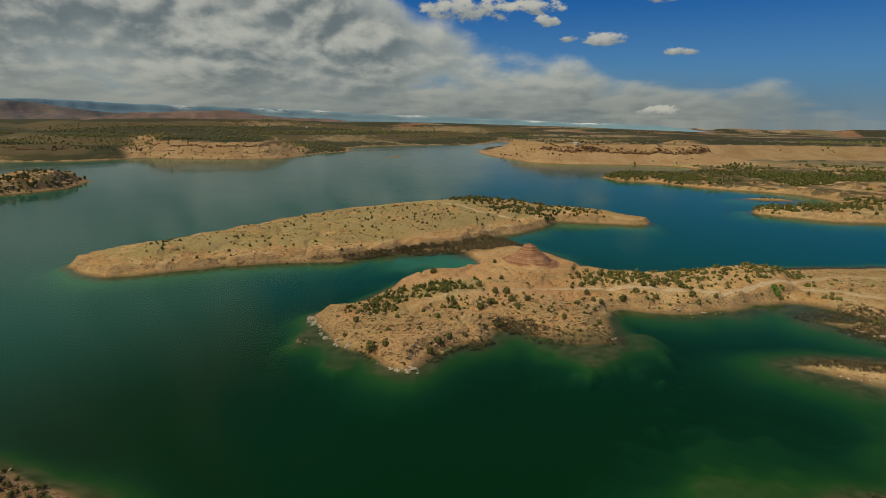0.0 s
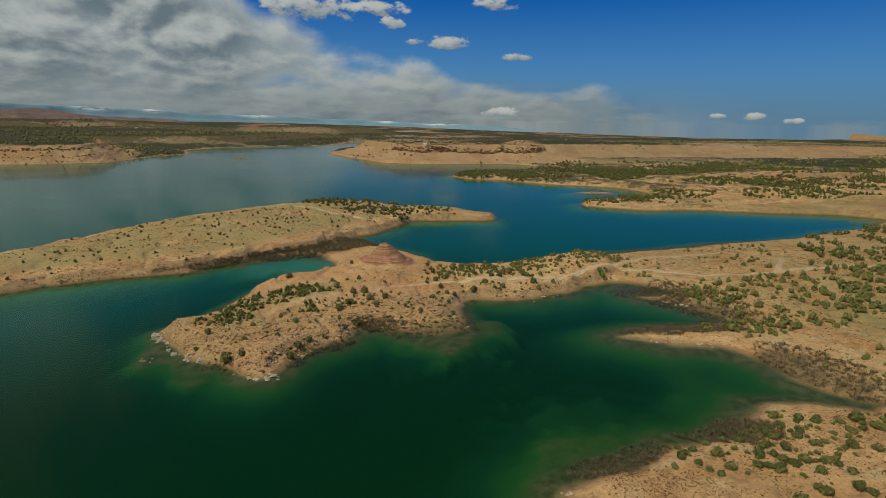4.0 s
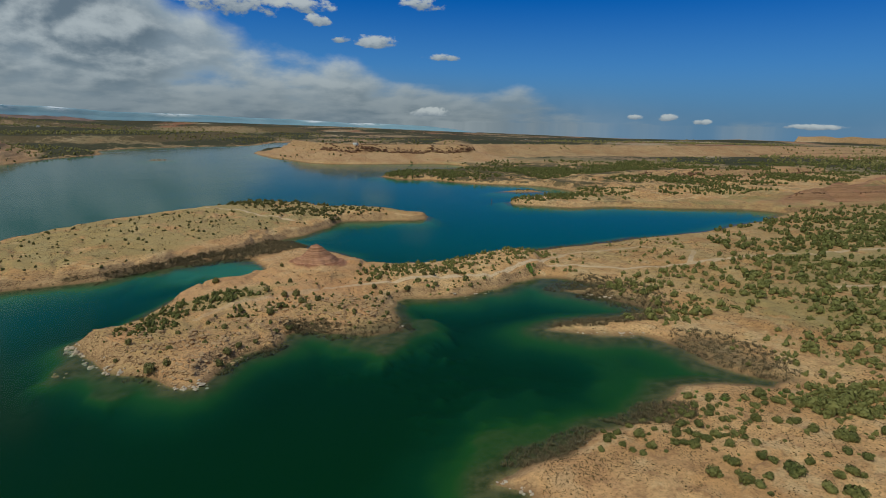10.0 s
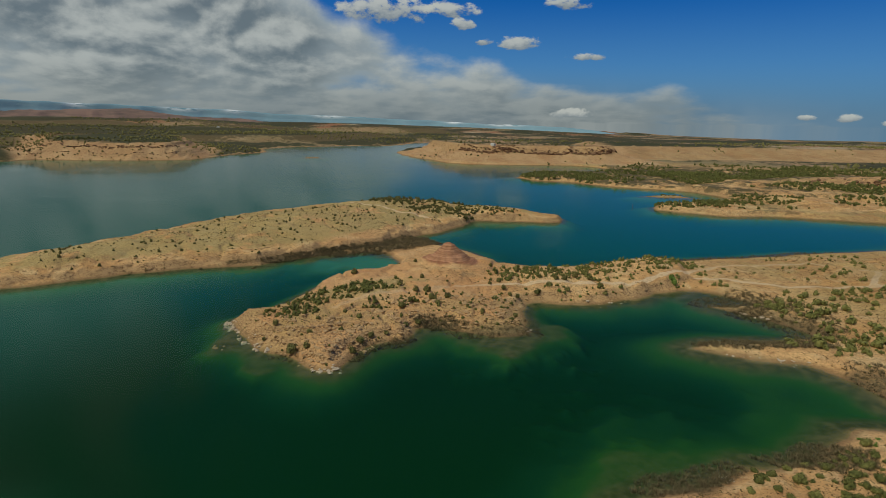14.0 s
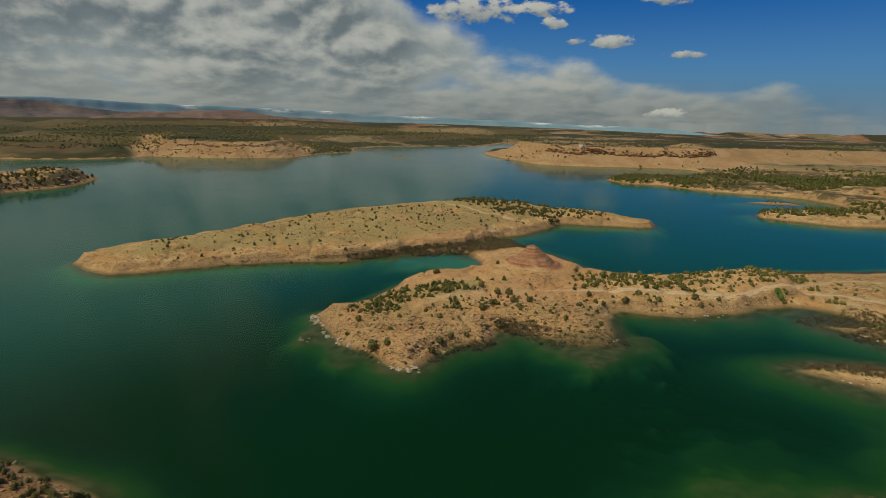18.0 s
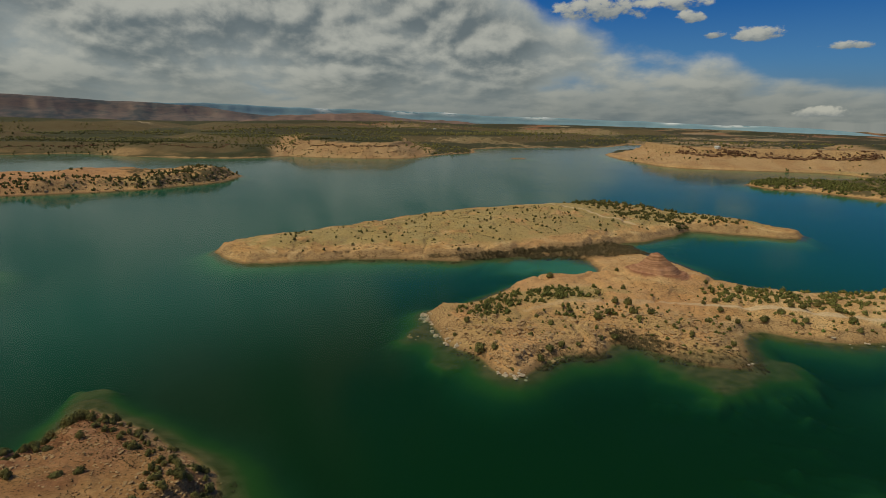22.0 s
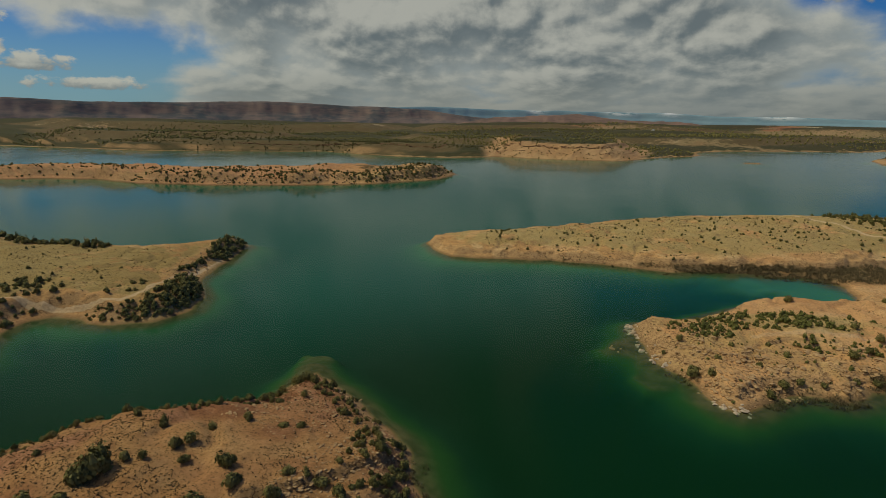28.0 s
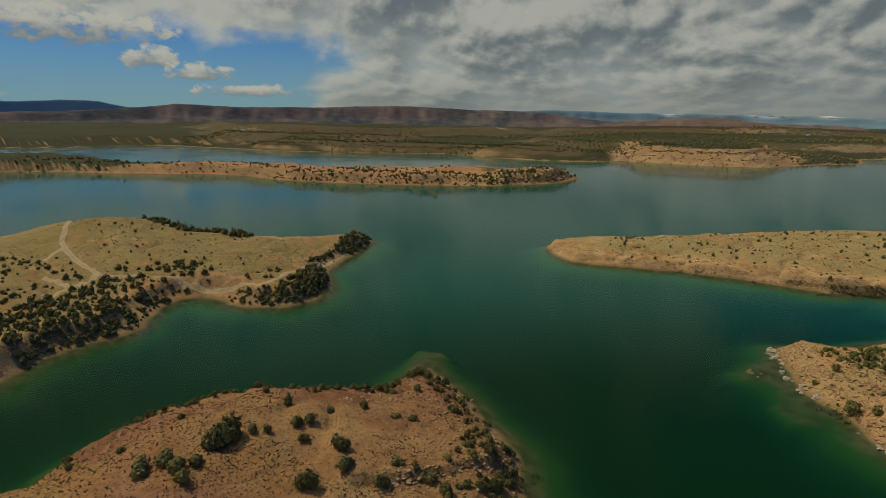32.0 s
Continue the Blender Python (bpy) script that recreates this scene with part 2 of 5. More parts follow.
# outline, bank height and width, further rise and its length, shelf slope under water
LAND = {
    "long": (LONG_FRONT + LONG_BACK, 2.6, 5.0, 5.2, 17.0, 0.5),
    "island": (ISLAND_FRONT + ISLAND_BACK, 2.6, 6.0, 2.6, 12.0, 0.42),
    "isthmus": (ISTHMUS, 0.8, 4.0, 0.2, 10.0, 0.16),
    "right": (COVE_SHORE + NEAR_SHORE + ARM_SHORE, 0.9, 5.0, 3.0, 45.0, 0.20),
    "north": (NORTH_SHORE, 3.2, 7.0, 3.0, 60.0, 0.3),
    "fore": (FORE, 1.9, 5.0, 4.0, 16.0, 0.45),
    "penin": (PENIN, 5.0, 7.0, 2.0, 25.0, 0.4),
    "farpen": (FARPEN, 9.0, 17.0, 3.0, 60.0, 0.5),
    "far": (FAR_SHORE, 5.0, 25.0, 6.0, 200.0, 0.4),
    "islet_a": (list(ISLETS[0]), 0.7, 6.0, 0.0, 10.0, 0.2),
    "islet_b": (list(ISLETS[1]), 0.5, 6.0, 0.0, 10.0, 0.2),
}
# hills: x, y, radius across, radius along, turn, height
HILLS = [(-285, 66, 42, 30, 0, 8.0), (-20, 330, 50, 35, 40, 2.5), (800, 380, 220, 40, 10, 6.0), (-620, 800, 160, 45, 20, 10.0), (430, 480, 160, 40, 10, 5.0),
         (-90, 40, 24, 34, 20, 4.2), (-1000, 650, 260, 60, 20, 9.0), (60, 150, 20, 10, 0, 0.0), (-900, 60, 160, 100, 0, 5.0)]
# flat-topped bluffs: outline, height of the top, width of the slope, part of the height that is a cliff, depth of the gullies
BLUFFS = [
    ([(-458, 812), (-440, 834), (-380, 824), (-320, 819), (-262, 842), (-245, 900), (-250, 990), (-330, 1180), (-640, 1180), (-520, 900)], 21.0, 42.0, 0.25, 5.0),
    ([(62, 1060), (86, 945), (126, 826), (152, 796), (225, 783), (300, 778), (350, 756), (430, 770), (430, 900), (330, 960), (250, 1010), (150, 1110)], 24.0, 52.0, 0.42, 5.0),
    ([(350, 800), (397, 824), (510, 834), (639, 821), (727, 805), (1000, 782), (1500, 790), (2600, 900), (2600, 1500), (660, 1400), (430, 1260), (330, 965)], 21.0, 90.0, 0.1, 7.0),
    ([(388, 292), (457, 285), (523, 277), (600, 284), (760, 330), (900, 390), (900, 440), (700, 392), (600, 352), (520, 330), (440, 316)], 13.0, 20.0, 0.2, 1.5),
    ([(400, 452), (470, 446), (560, 440), (640, 452), (760, 470), (760, 540), (600, 520), (470, 500), (420, 480)], 9.0, 18.0, 0.5, 2.0),
    ([(-1020, 640), (-860, 735), (-800, 790), (-690, 765), (-590, 760), (-520, 790), (-560, 900), (-900, 960), (-1300, 760), (-1250, 600)], 13.0, 36.0, 0.3, 0.8),
    ([(-700, 980), (-560, 1010), (-430, 1230), (-150, 1330), (100, 1700), (100, 2100), (-900, 1900), (-1000, 1200)], 16.0, 60.0, 0.15, 0.8),
    ([(-1100, 1500), (-700, 1750), (-200, 2250), (400, 2300), (400, 2700), (-900, 2600), (-1500, 1900)], 24.0, 110.0, 0.1, 0.8),
    ([(-2100, 800), (-1600, 1150), (-1300, 1500), (-1600, 2200), (-2800, 1600), (-2700, 900)], 30.0, 110.0, 0.1, 0.8),
    ([(-1500, 560), (-1200, 660), (-1000, 800), (-1050, 1000), (-1500, 1000), (-2000, 700)], 20.0, 70.0, 0.2, 0.8),
]
# shoals: x, y, radius, depth of the top
SHOALS = [(40, 138, 13, 0.35), (58, 146, 9, 0.7), (-96, 89, 5.5, 0.25), (-98.5, 94, 6, 0.7), (88, 88, 14, 1.9), (52, 80, 12, 1.0), (60, 86, 20, 2.3), (95, 96, 14, 1.7), (-39, 145, 7, 0.3), (-27, 131, 6, 0.8),
          (95, 128, 8, 0.3), (120, 168, 10, 0.3), (-4, 232, 15, 0.9), (-18, 228, 12, 1.6), (128, 104, 9, 0.3), (70, 92, 20, 3.4)]
ROADS = [[(-201, 28), (-203, 34), (-209, 42), (-216, 45), (-231, 43), (-249, 42), (-264, 43), (-295, 50), (-320, 56), (-315, 63), (-317, 78), (-288, 98), (-261, 106)],
         [(-214, 44), (-207, 56), (-188, 71), (-171, 82), (-173, 91), (-186, 111), (-202, 137)], [(-253, 41), (-245, 34)], [(-223, 31), (-211, 34), (-203, 35)],
         [(480, 135), (344, 155), (296, 162), (240, 168), (186, 169), (155, 173), (137, 187), (119, 190), (96, 178), (67, 182), (30, 180), (5, 172), (-10, 160)],
         [(186, 169), (205, 185), (190, 205), (150, 206), (119, 190)], [(-40, 346), (-10, 346), (20, 322), (40, 312)], [(700, 60), (420, 100), (300, 104), (210, 122)]]


def lattice(ix, iy, seed):
    h = (ix * 374761393 + iy * 668265263 + seed * 974711) & 0x7FFFFFFF
    h = ((h ^ (h >> 13)) * 1274126177) & 0x7FFFFFFF
    return ((h ^ (h >> 16)) & 0xFFFF) / 65535.0


def wave(x, y, size, seed=0):
    """Smooth noise from 0 to 1 with lumps of that size."""
    u, v = x / size, y / size
    iu, iv = np.floor(u), np.floor(v)
    fu, fv = u - iu, v - iv
    fu, fv = fu * fu * fu * (fu * (fu * 6 - 15) + 10), fv * fv * fv * (fv * (fv * 6 - 15) + 10)
    iu, iv = iu.astype(np.int64), iv.astype(np.int64)
    a, b = lattice(iu, iv, seed), lattice(iu + 1, iv, seed)
    c, d = lattice(iu, iv + 1, seed), lattice(iu + 1, iv + 1, seed)
    return (a * (1 - fu) + b * fu) * (1 - fv) + (c * (1 - fu) + d * fu) * fv


def fbm(x, y, size, octaves=4, seed=0):
    total, amp, out = 0.0, 1.0, 0.0
    for o in range(octaves):
        out = out + amp * (wave(x * (0.8 if o % 2 else 1) + 0.6 * y * (o % 2), y * (0.8 if o % 2 else 1) - 0.6 * x * (o % 2), size / 2 ** o, seed + o) - 0.5)
        total += amp
        amp *= 0.5
    return out / total * 2


def smooth(a, b, v):
    s = np.clip((v - a) / (b - a), 0, 1)
    return s * s * (3 - 2 * s)


def shore_distance(poly, x, y, reach=60.0):
    """Metres inside the outline (outside: minus)."""
    p = np.array(poly, float)
    lo, hi = p.min(0) - reach, p.max(0) + reach
    near = (x > lo[0]) & (x < hi[0]) & (y > lo[1]) & (y < hi[1])
    out = np.full(x.shape, -reach)
    xs, ys = x[near], y[near]
    d2, inside = np.full(xs.shape, 1e12), np.zeros(xs.shape, bool)
    for (ax, ay), (bx, by) in zip(p, np.roll(p, -1, 0)):
        ex, ey = bx - ax, by - ay
        s = np.clip(((xs - ax) * ex + (ys - ay) * ey) / (ex * ex + ey * ey + 1e-9), 0, 1)
        d2 = np.minimum(d2, (xs - ax - s * ex) ** 2 + (ys - ay - s * ey) ** 2)
        if ay != by:
            cross = ((ay > ys) != (by > ys)) & (xs < ex * (ys - ay) / ey + ax)
            inside ^= cross
    d = np.sqrt(d2)
    out[near] = np.where(inside, d, -np.minimum(d, reach))
    return out


def line_distance(pts, x, y, reach=30.0):
    p = np.array(pts, float)
    lo, hi = p.min(0) - reach, p.max(0) + reach
    near = (x > lo[0]) & (x < hi[0]) & (y > lo[1]) & (y < hi[1])
    out = np.full(x.shape, reach)
    xs, ys = x[near], y[near]
    d2 = np.full(xs.shape, reach * reach)
    for (ax, ay), (bx, by) in zip(p[:-1], p[1:]):
        ex, ey = bx - ax, by - ay
        s = np.clip(((xs - ax) * ex + (ys - ay) * ey) / (ex * ex + ey * ey + 1e-9), 0, 1)
        d2 = np.minimum(d2, (xs - ax - s * ex) ** 2 + (ys - ay - s * ey) ** 2)
    out[near] = np.sqrt(d2)
    return out


def terrace(z, period, sharp):
    """Beds of rock: flat treads and steep risers."""
    k = z / period
    f = k - np.floor(k)
    g = f ** sharp / (f ** sharp + (1 - f) ** sharp)
    return (np.floor(k) + g) * period


# height of the far plain's rim by bearing (degrees left of straight ahead)
RIM_AZ = [-100, -64, -40, -31, -21, -12, 0, 15, 35, 52, 72, 120]
RIM_Z = [-57, -57, -57, -36, -12, 12, 32, 44, 50, 62, 74, 74]


def height(x, y):
    """The ground's height at arrays x, y; water stands at 0."""
    r = np.hypot(x, y)
    calm = smooth(1500, 300, r) * 0.75 + 0.25
    wx = x + fbm(x, y, 14, 3, 11) * 2.6 + fbm(x, y, 90, 2, 17) * 5 * smooth(250, 900, r)
    wy = y + fbm(x, y, 14, 3, 23) * 2.6 + fbm(x, y, 90, 2, 29) * 5 * smooth(250, 900, r)
    top = np.full(x.shape, -5.0)
    rough = fbm(x, y, 5.0, 3, 41)
    hummock = fbm(x, y, 40, 4, 47)
    for name, (poly, bank, width, rise, run, shelf) in LAND.items():
        d = shore_distance(poly, wx, wy)
        w = width * (1 + 0.5 * fbm(x, y, 25, 2, 53)) * (1 + 4 * smooth(950, 1600, r))
        land = bank * smooth(0, 1, d / w) * (1 + 0.35 * hummock) + rise * (1 - np.exp(-np.maximum(d, 0) / run)) + 0.14 * np.minimum(d, 1.0)
        out = np.maximum(-d, 0)
        bed = -5.0 * (1 - np.exp(-(0.17 * out + 0.020 * out * out) * shelf / 0.35 / 5.0))
        top = np.maximum(top, np.where(d > 0, land, bed))
    dry = smooth(0.1, 2.5, top)
    for hx, hy, ra, rb, turn, h in HILLS:
        c, s = math.cos(radians(turn)), math.sin(radians(turn))
        u, v = ((x - hx) * c + (y - hy) * s) / ra, (-(x - hx) * s + (y - hy) * c) / rb
        top = top + dry * h * np.exp(-(u * u + v * v) * (1 + 0.2 * hummock))
    for sx, sy, sr, depth in SHOALS:
        q = np.exp(-((x - sx) ** 2 + (y - sy) ** 2) / (sr * sr) * (1 + 0.7 * rough) + 0.6 * fbm(x, y, 9, 3, 59))
        top = np.where(top < -depth, top + (-depth - top) * smooth(0.0, 0.95, q), top)
    for poly, lid, wide, cliff, cut in BLUFFS:
        fold = np.abs(fbm(x, y, 70, 3, 101)) * cut * 3.0
        d = shore_distance(poly, wx, wy, 30.0) - fold * smooth(wide * 2.2, 0, shore_distance(poly, wx, wy, 30.0))
        q = np.clip(d / wide, 0, 1.6)
        face = (1 - cliff) * np.clip(q / 0.8, 0, 1) ** 0.8 + cliff * smooth(0.80, 0.92, q) + 0.05 * np.maximum(q - 0.92, 0)
        top = np.where(d > 0, np.maximum(top, top * 0.4 + lid * face), top)
    # the red mound on the island, in beds
    md = np.hypot((x - 33) * 0.95, y - 210) + 1.6 * fbm(x, y, 9, 3, 61)
    cone = 4.8 * np.clip(1.08 - md / 8.0, 0, 1) + 4.2 * np.clip(1.0 - md / 23.0, 0, 1) ** 1.3
    top = top + np.where(cone > 0, terrace(cone, 1.2, 4.0), 0)
    # a broken ledge of rock across the near point
    rim = np.interp(y, [44, 48.5, 52, 56, 61, 66, 72], [-62.5, -60.1, -58.2, -56.8, -55.4, -54.4, -55.1])
    west = rim - x + 1.2 * rough
    top = top + 1.3 * smooth(-0.3, 0.3, west) * np.exp(-np.maximum(west, 0) / 8) * smooth(43, 47, y) * smooth(76, 71, y) * dry
    # undulation, gullies and rock beds on the banks
    top = top + dry * (0.9 * hummock * calm + 0.26 * rough + 0.26 * fbm(x, y, 1.6, 2, 45) * smooth(320, 200, r))
    gully = np.abs(fbm(x, y, 22, 3, 71))
    top = top - dry * 0.9 * smooth(0.16, 0.0, gully) * smooth(0.5, 3.0, top)
    top = top - dry * 2.6 * smooth(0.2, 0.0, np.abs(fbm(x, y, 75, 3, 73))) * smooth(300, 600, r) * smooth(2.5, 8.0, top) * smooth(1300, 900, r)
    rocky = smooth(-0.35, 0.15, fbm(x, y, 30, 2, 83)) * smooth(0.3, 1.0, top) * smooth(9, 5, top) * smooth(400, 250, r)
    step_z = top + 0.5 * rough
    top = top + 0.85 * rocky * (terrace(step_z, 0.95, 5.0) - step_z)
    far_rock = smooth(300, 500, r) * smooth(0.5, 1.5, top) * smooth(1500, 950, r)
    top = top * (1 - 0.8 * far_rock) + 0.8 * far_rock * terrace(top + 0.8 * rough, 3.2, 3.0)
    # far plain
    az = np.degrees(np.arctan2(-x, y))
    rim = np.interp(az, RIM_AZ, RIM_Z)
    f = smooth(0, 1, (r - 900) / 4400)
    land = smooth(2, 7, top)
    swell = fbm(x * 0.7, y * 1.2, 620, 4, 91) * 24 * smooth(800, 2200, r) * smooth(5200, 3200, r)
    far = f * (rim - 12) + 0.35 * swell + 0.65 * terrace(swell, 8.0, 4.0)
    total = top + land * far
    shelf = land * (r < 2600)
    return total + shelf * (np.maximum(total, 1.6 + 0.05 * np.maximum(top, 0)) - total)


# brushy wet margins: x, y, radius across and along, turn, bushes, least and greatest size
MARSH = [(10, 262, 36, 15, 25, 2300, 0.5, 1.2), (-20, 247, 16, 4, 30, 420, 0.4, 0.9), (-34, 238, 12, 2.5, 32, 260, 0.4, 1.0), (-50, 231, 8, 2.0, 12, 90, 0.4, 0.8), (-4, 257, 20, 5, 22, 420, 0.4, 1.0), (100, 216, 50, 4, 5, 380, 0.4, 0.9), (180, 228, 50, 4, 5, 280, 0.4, 0.9), (132, 150, 14, 24, 0, 900, 0.4, 1.0),
         (125, 165, 14, 6, 0, 340, 0.4, 0.9), (110, 127, 20, 4.5, -12, 620, 0.4, 1.0), (122, 152, 8, 3, 0, 160, 0.4, 0.9), (126, 95, 9, 18, 10, 560, 0.4, 1.0), (82, 78, 11, 6, -20, 520, 0.4, 1.0), (56, 75, 12, 4, 10, 420, 0.4, 0.9),
         (40, 145, 20, 4, 0, 260, 0.4, 0.8), (22, 152, 9, 3.5, -20, 220, 0.5, 1.0), (5, 137, 12, 2.5, 38, 200, 0.4, 0.9), (53, 149, 5, 8, 0, 110, 0.3, 0.7)]


def marsh_at(x, y):
    out = np.zeros(x.shape)
    for cx, cy, ra, rb, turn, *_ in MARSH:
        c, s = math.cos(radians(turn)), math.sin(radians(turn))
        u, v = ((x - cx) * c + (y - cy) * s) / ra, (-(x - cx) * s + (y - cy) * c) / rb
        out = np.maximum(out, smooth(1.15, 0.5, np.hypot(u, v) + 0.5 * fbm(x, y, 7, 2, 67)))
    return out


def bush_free(x, y):
    d = np.full(x.shape, 30.0)
    for road in ROADS:
        d = np.minimum(d, line_distance(road, x, y))
    return d


# ---------------------------------------------------------------- materials
def material(name):
    m = bpy.data.materials.new(name)
    m.use_nodes = True
    return m, Nodes(m.node_tree)


def ground_material():
    m, k = material("ground")
    g = k.n("ShaderNodeNewGeometry")
    pos = g.outputs["Position"]
    dryland = k.n("ShaderNodeAttribute", attribute_name="dryland").outputs["Fac"]
    z = k.m("ADD", k.n("ShaderNodeSeparateXYZ", {0: pos}).outputs[2], k.m("MULTIPLY", dryland, 200.0))
    up = k.n("ShaderNodeSeparateXYZ", {0: g.outputs["Normal"]}).outputs[2]
    road = k.n("ShaderNodeAttribute", attribute_name="road").outputs["Fac"]
    track = k.n("ShaderNodeAttribute", attribute_name="track").outputs["Fac"]
    red = k.n("ShaderNodeAttribute", attribute_name="red").outputs["Fac"]
    green = k.n("ShaderNodeAttribute", attribute_name="green").outputs["Fac"]
    brush = k.n("ShaderNodeAttribute", attribute_name="brush").outputs["Fac"]
    bare = k.n("ShaderNodeAttribute", attribute_name="bare").outputs["Fac"]
    woods_shade = k.n("ShaderNodeAttribute", attribute_name="woods_shade").outputs["Fac"]
    n1, n2, n3 = k.noise(pos, 0.035, 6, 0.6), k.noise(pos, 0.35, 6, 0.65), k.noise(pos, 2.2, 5, 0.7)
    sand = k.mix(k.step(n1, 0.35, 0.68), rgb(0.50, 0.280, 0.112), rgb(0.64, 0.405, 0.182))
    sand = k.mix(k.step(n2, 0.46, 0.68, 0, 0.75), sand, rgb(0.27, 0.140, 0.062))
    sand = k.mix(k.step(k.noise(pos, 0.11, 6, 0.7), 0.50, 0.62, 0.0, 0.65), sand, rgb(0.60, 0.42, 0.21))
    sand = k.mix(red, sand, k.mix(n2, rgb(0.42, 0.190, 0.080), rgb(0.56, 0.300, 0.140)))
    grass = k.mix(n2, rgb(0.20, 0.180, 0.060), rgb(0.42, 0.325, 0.135))
    meadow = k.step(k.m("ADD", k.noise(pos, 0.07, 7, 0.68), k.m("MULTIPLY", green, 0.16)), 0.50, 0.62)
    soil = k.mix(k.m("MULTIPLY", k.m("MULTIPLY", green, meadow), 0.75), sand, grass)
    scrub = k.m("MULTIPLY", k.step(brush, 0.0, 0.35), k.step(k.m("ADD", k.noise(pos, 0.05, 9, 0.8), k.m("MULTIPLY", brush, 0.20)), 0.53, 0.64))
    scrub = k.m("MULTIPLY", scrub, k.m("SUBTRACT", 1.0, k.step(woods_shade, 0.02, 0.15)))
    soil = k.mix(k.m("MULTIPLY", scrub, 0.9), soil, rgb(0.055, 0.054, 0.027))
    # the far plain: pale flats, grey sage, red beds, dark juniper woods and cloud shade as colour
    plain_far = k.mix(k.step(k.noise(pos, 0.0030, 6, 0.6), 0.44, 0.56), rgb(0.34, 0.220, 0.120), rgb(0.215, 0.170, 0.085))
    plain_far = k.mix(k.step(k.noise(pos, 0.0019, 6, 0.6), 0.52, 0.58, 0.0, 0.9), plain_far, rgb(0.31, 0.130, 0.066))
    plain_far = k.mix(k.step(k.noise(pos, 0.0042, 5, 0.6), 0.585, 0.63, 0.0, 0.8), plain_far, rgb(0.55, 0.42, 0.27))
    dots = k.noise(pos, 0.085, 3, 0.7)
    wood = k.step(k.m("ADD", k.m("ADD", k.m("MULTIPLY", k.noise(pos, 0.0024, 5, 0.60), 0.85), k.m("MULTIPLY", dots, 0.28)), k.m("MULTIPLY", woods_shade, 0.22)), 0.575, 0.62)
    plain_far = k.mix(k.m("MULTIPLY", wood, 0.93), plain_far, k.mix(dots, rgb(0.022, 0.026, 0.011), rgb(0.060, 0.062, 0.028)))
    soil = k.mix(k.step(woods_shade, 0.02, 0.2), soil, plain_far)
    earth = k.mix(k.step(k.noise(pos, 0.03, 6, 0.65), 0.4, 0.62), rgb(0.45, 0.285, 0.145), rgb(0.38, 0.215, 0.105))
    soil = k.mix(k.m("MULTIPLY", bare, k.m("SUBTRACT", 0.95, k.m("MULTIPLY", red, 0.8))), soil, earth)
    # dark rock beds on the bluffs, painted overhang shade included
    layers = k.step(k.noise(k.n("ShaderNodeCombineXYZ", {0: k.m("MULTIPLY", n1, 0.6), 1: k.m("MULTIPLY", dots, 0.5), 2: k.m("MULTIPLY", z, 0.33)}), 1.0, 3, 0.6), 0.565, 0.61)
    soil = k.mix(k.m("MULTIPLY", k.m("MULTIPLY", layers, bare), 0.7), soil, rgb(0.15, 0.075, 0.038))
    tuft = k.m("MULTIPLY", k.step(n3, 0.545, 0.605), k.step(k.noise(pos, 0.022, 4, 0.6), 0.42, 0.58, 0.30, 0.9))
    soil = k.mix(tuft, soil, rgb(0.095, 0.072, 0.032))
    steep = k.step(up, 0.955, 0.80)
    beds = k.n("ShaderNodeCombineXYZ", {0: k.m("MULTIPLY", n2, 0.4), 1: n1, 2: k.m("MULTIPLY", z, 2.0)})
    rock = k.mix(k.noise(beds, 1.6, 4, 0.6), rgb(0.28, 0.150, 0.068), rgb(0.54, 0.36, 0.18))
    strata = k.step(k.noise(k.n("ShaderNodeCombineXYZ", {0: k.m("MULTIPLY", n1, 0.8), 1: 0.0, 2: k.m("MULTIPLY", z, 2.4)}), 1.0, 3, 0.6), 0.38, 0.62)
    soil = k.mix(k.step(red, 0.55, 0.95, 0.0, 0.75), soil, k.mix(strata, rgb(0.20, 0.075, 0.045), rgb(0.46, 0.230, 0.145)))
    blocks = k.n("ShaderNodeTexVoronoi", {"Vector": k.n("ShaderNodeVectorMath", {0: pos, 1: (1, 1, 2.2)}, operation="MULTIPLY").outputs[0], "Scale": 0.75}, feature="DISTANCE_TO_EDGE").outputs[0]
    joint = k.m("MULTIPLY", k.step(blocks, 0.10, 0.02), k.step(n2, 0.40, 0.55))
    rock = k.mix(k.m("MULTIPLY", joint, 0.8), rock, rgb(0.12, 0.065, 0.035))
    soil = k.mix(k.m("MULTIPLY", k.m("MULTIPLY", steep, k.step(red, 0.6, 0.95, 0.85, 0.2)), k.m("SUBTRACT", 1.0, k.m("MULTIPLY", scrub, 0.75))), soil, rock)
    marsh = k.n("ShaderNodeAttribute", attribute_name="marsh").outputs["Fac"]
    soil = k.mix(k.m("MULTIPLY", k.m("MULTIPLY", marsh, k.step(n3, 0.35, 0.6, 0.55, 1.0)), 0.92), soil, k.mix(n2, rgb(0.080, 0.064, 0.033), rgb(0.15, 0.118, 0.062)))
    rut = k.m("ADD", track, k.m("MULTIPLY", k.m("SUBTRACT", n2, 0.5), 0.9))
    road = k.m("MULTIPLY", road, k.m("MULTIPLY", k.step(rut, 1.2, 0.8), k.step(rut, 0.1, 0.45, 0.65, 1.0)))
    soil = k.mix(road, soil, k.mix(n3, rgb(0.54, 0.38, 0.22), rgb(0.62, 0.46, 0.285)))
    gravel = k.step(k.noise(pos, 1.25, 6, 0.78), 0.36, 0.62, 0.88, 1.16)
    soil = k.mix(1.0, soil, k.n("ShaderNodeCombineXYZ", {0: gravel, 1: gravel, 2: gravel}).outputs[0], "MULTIPLY")
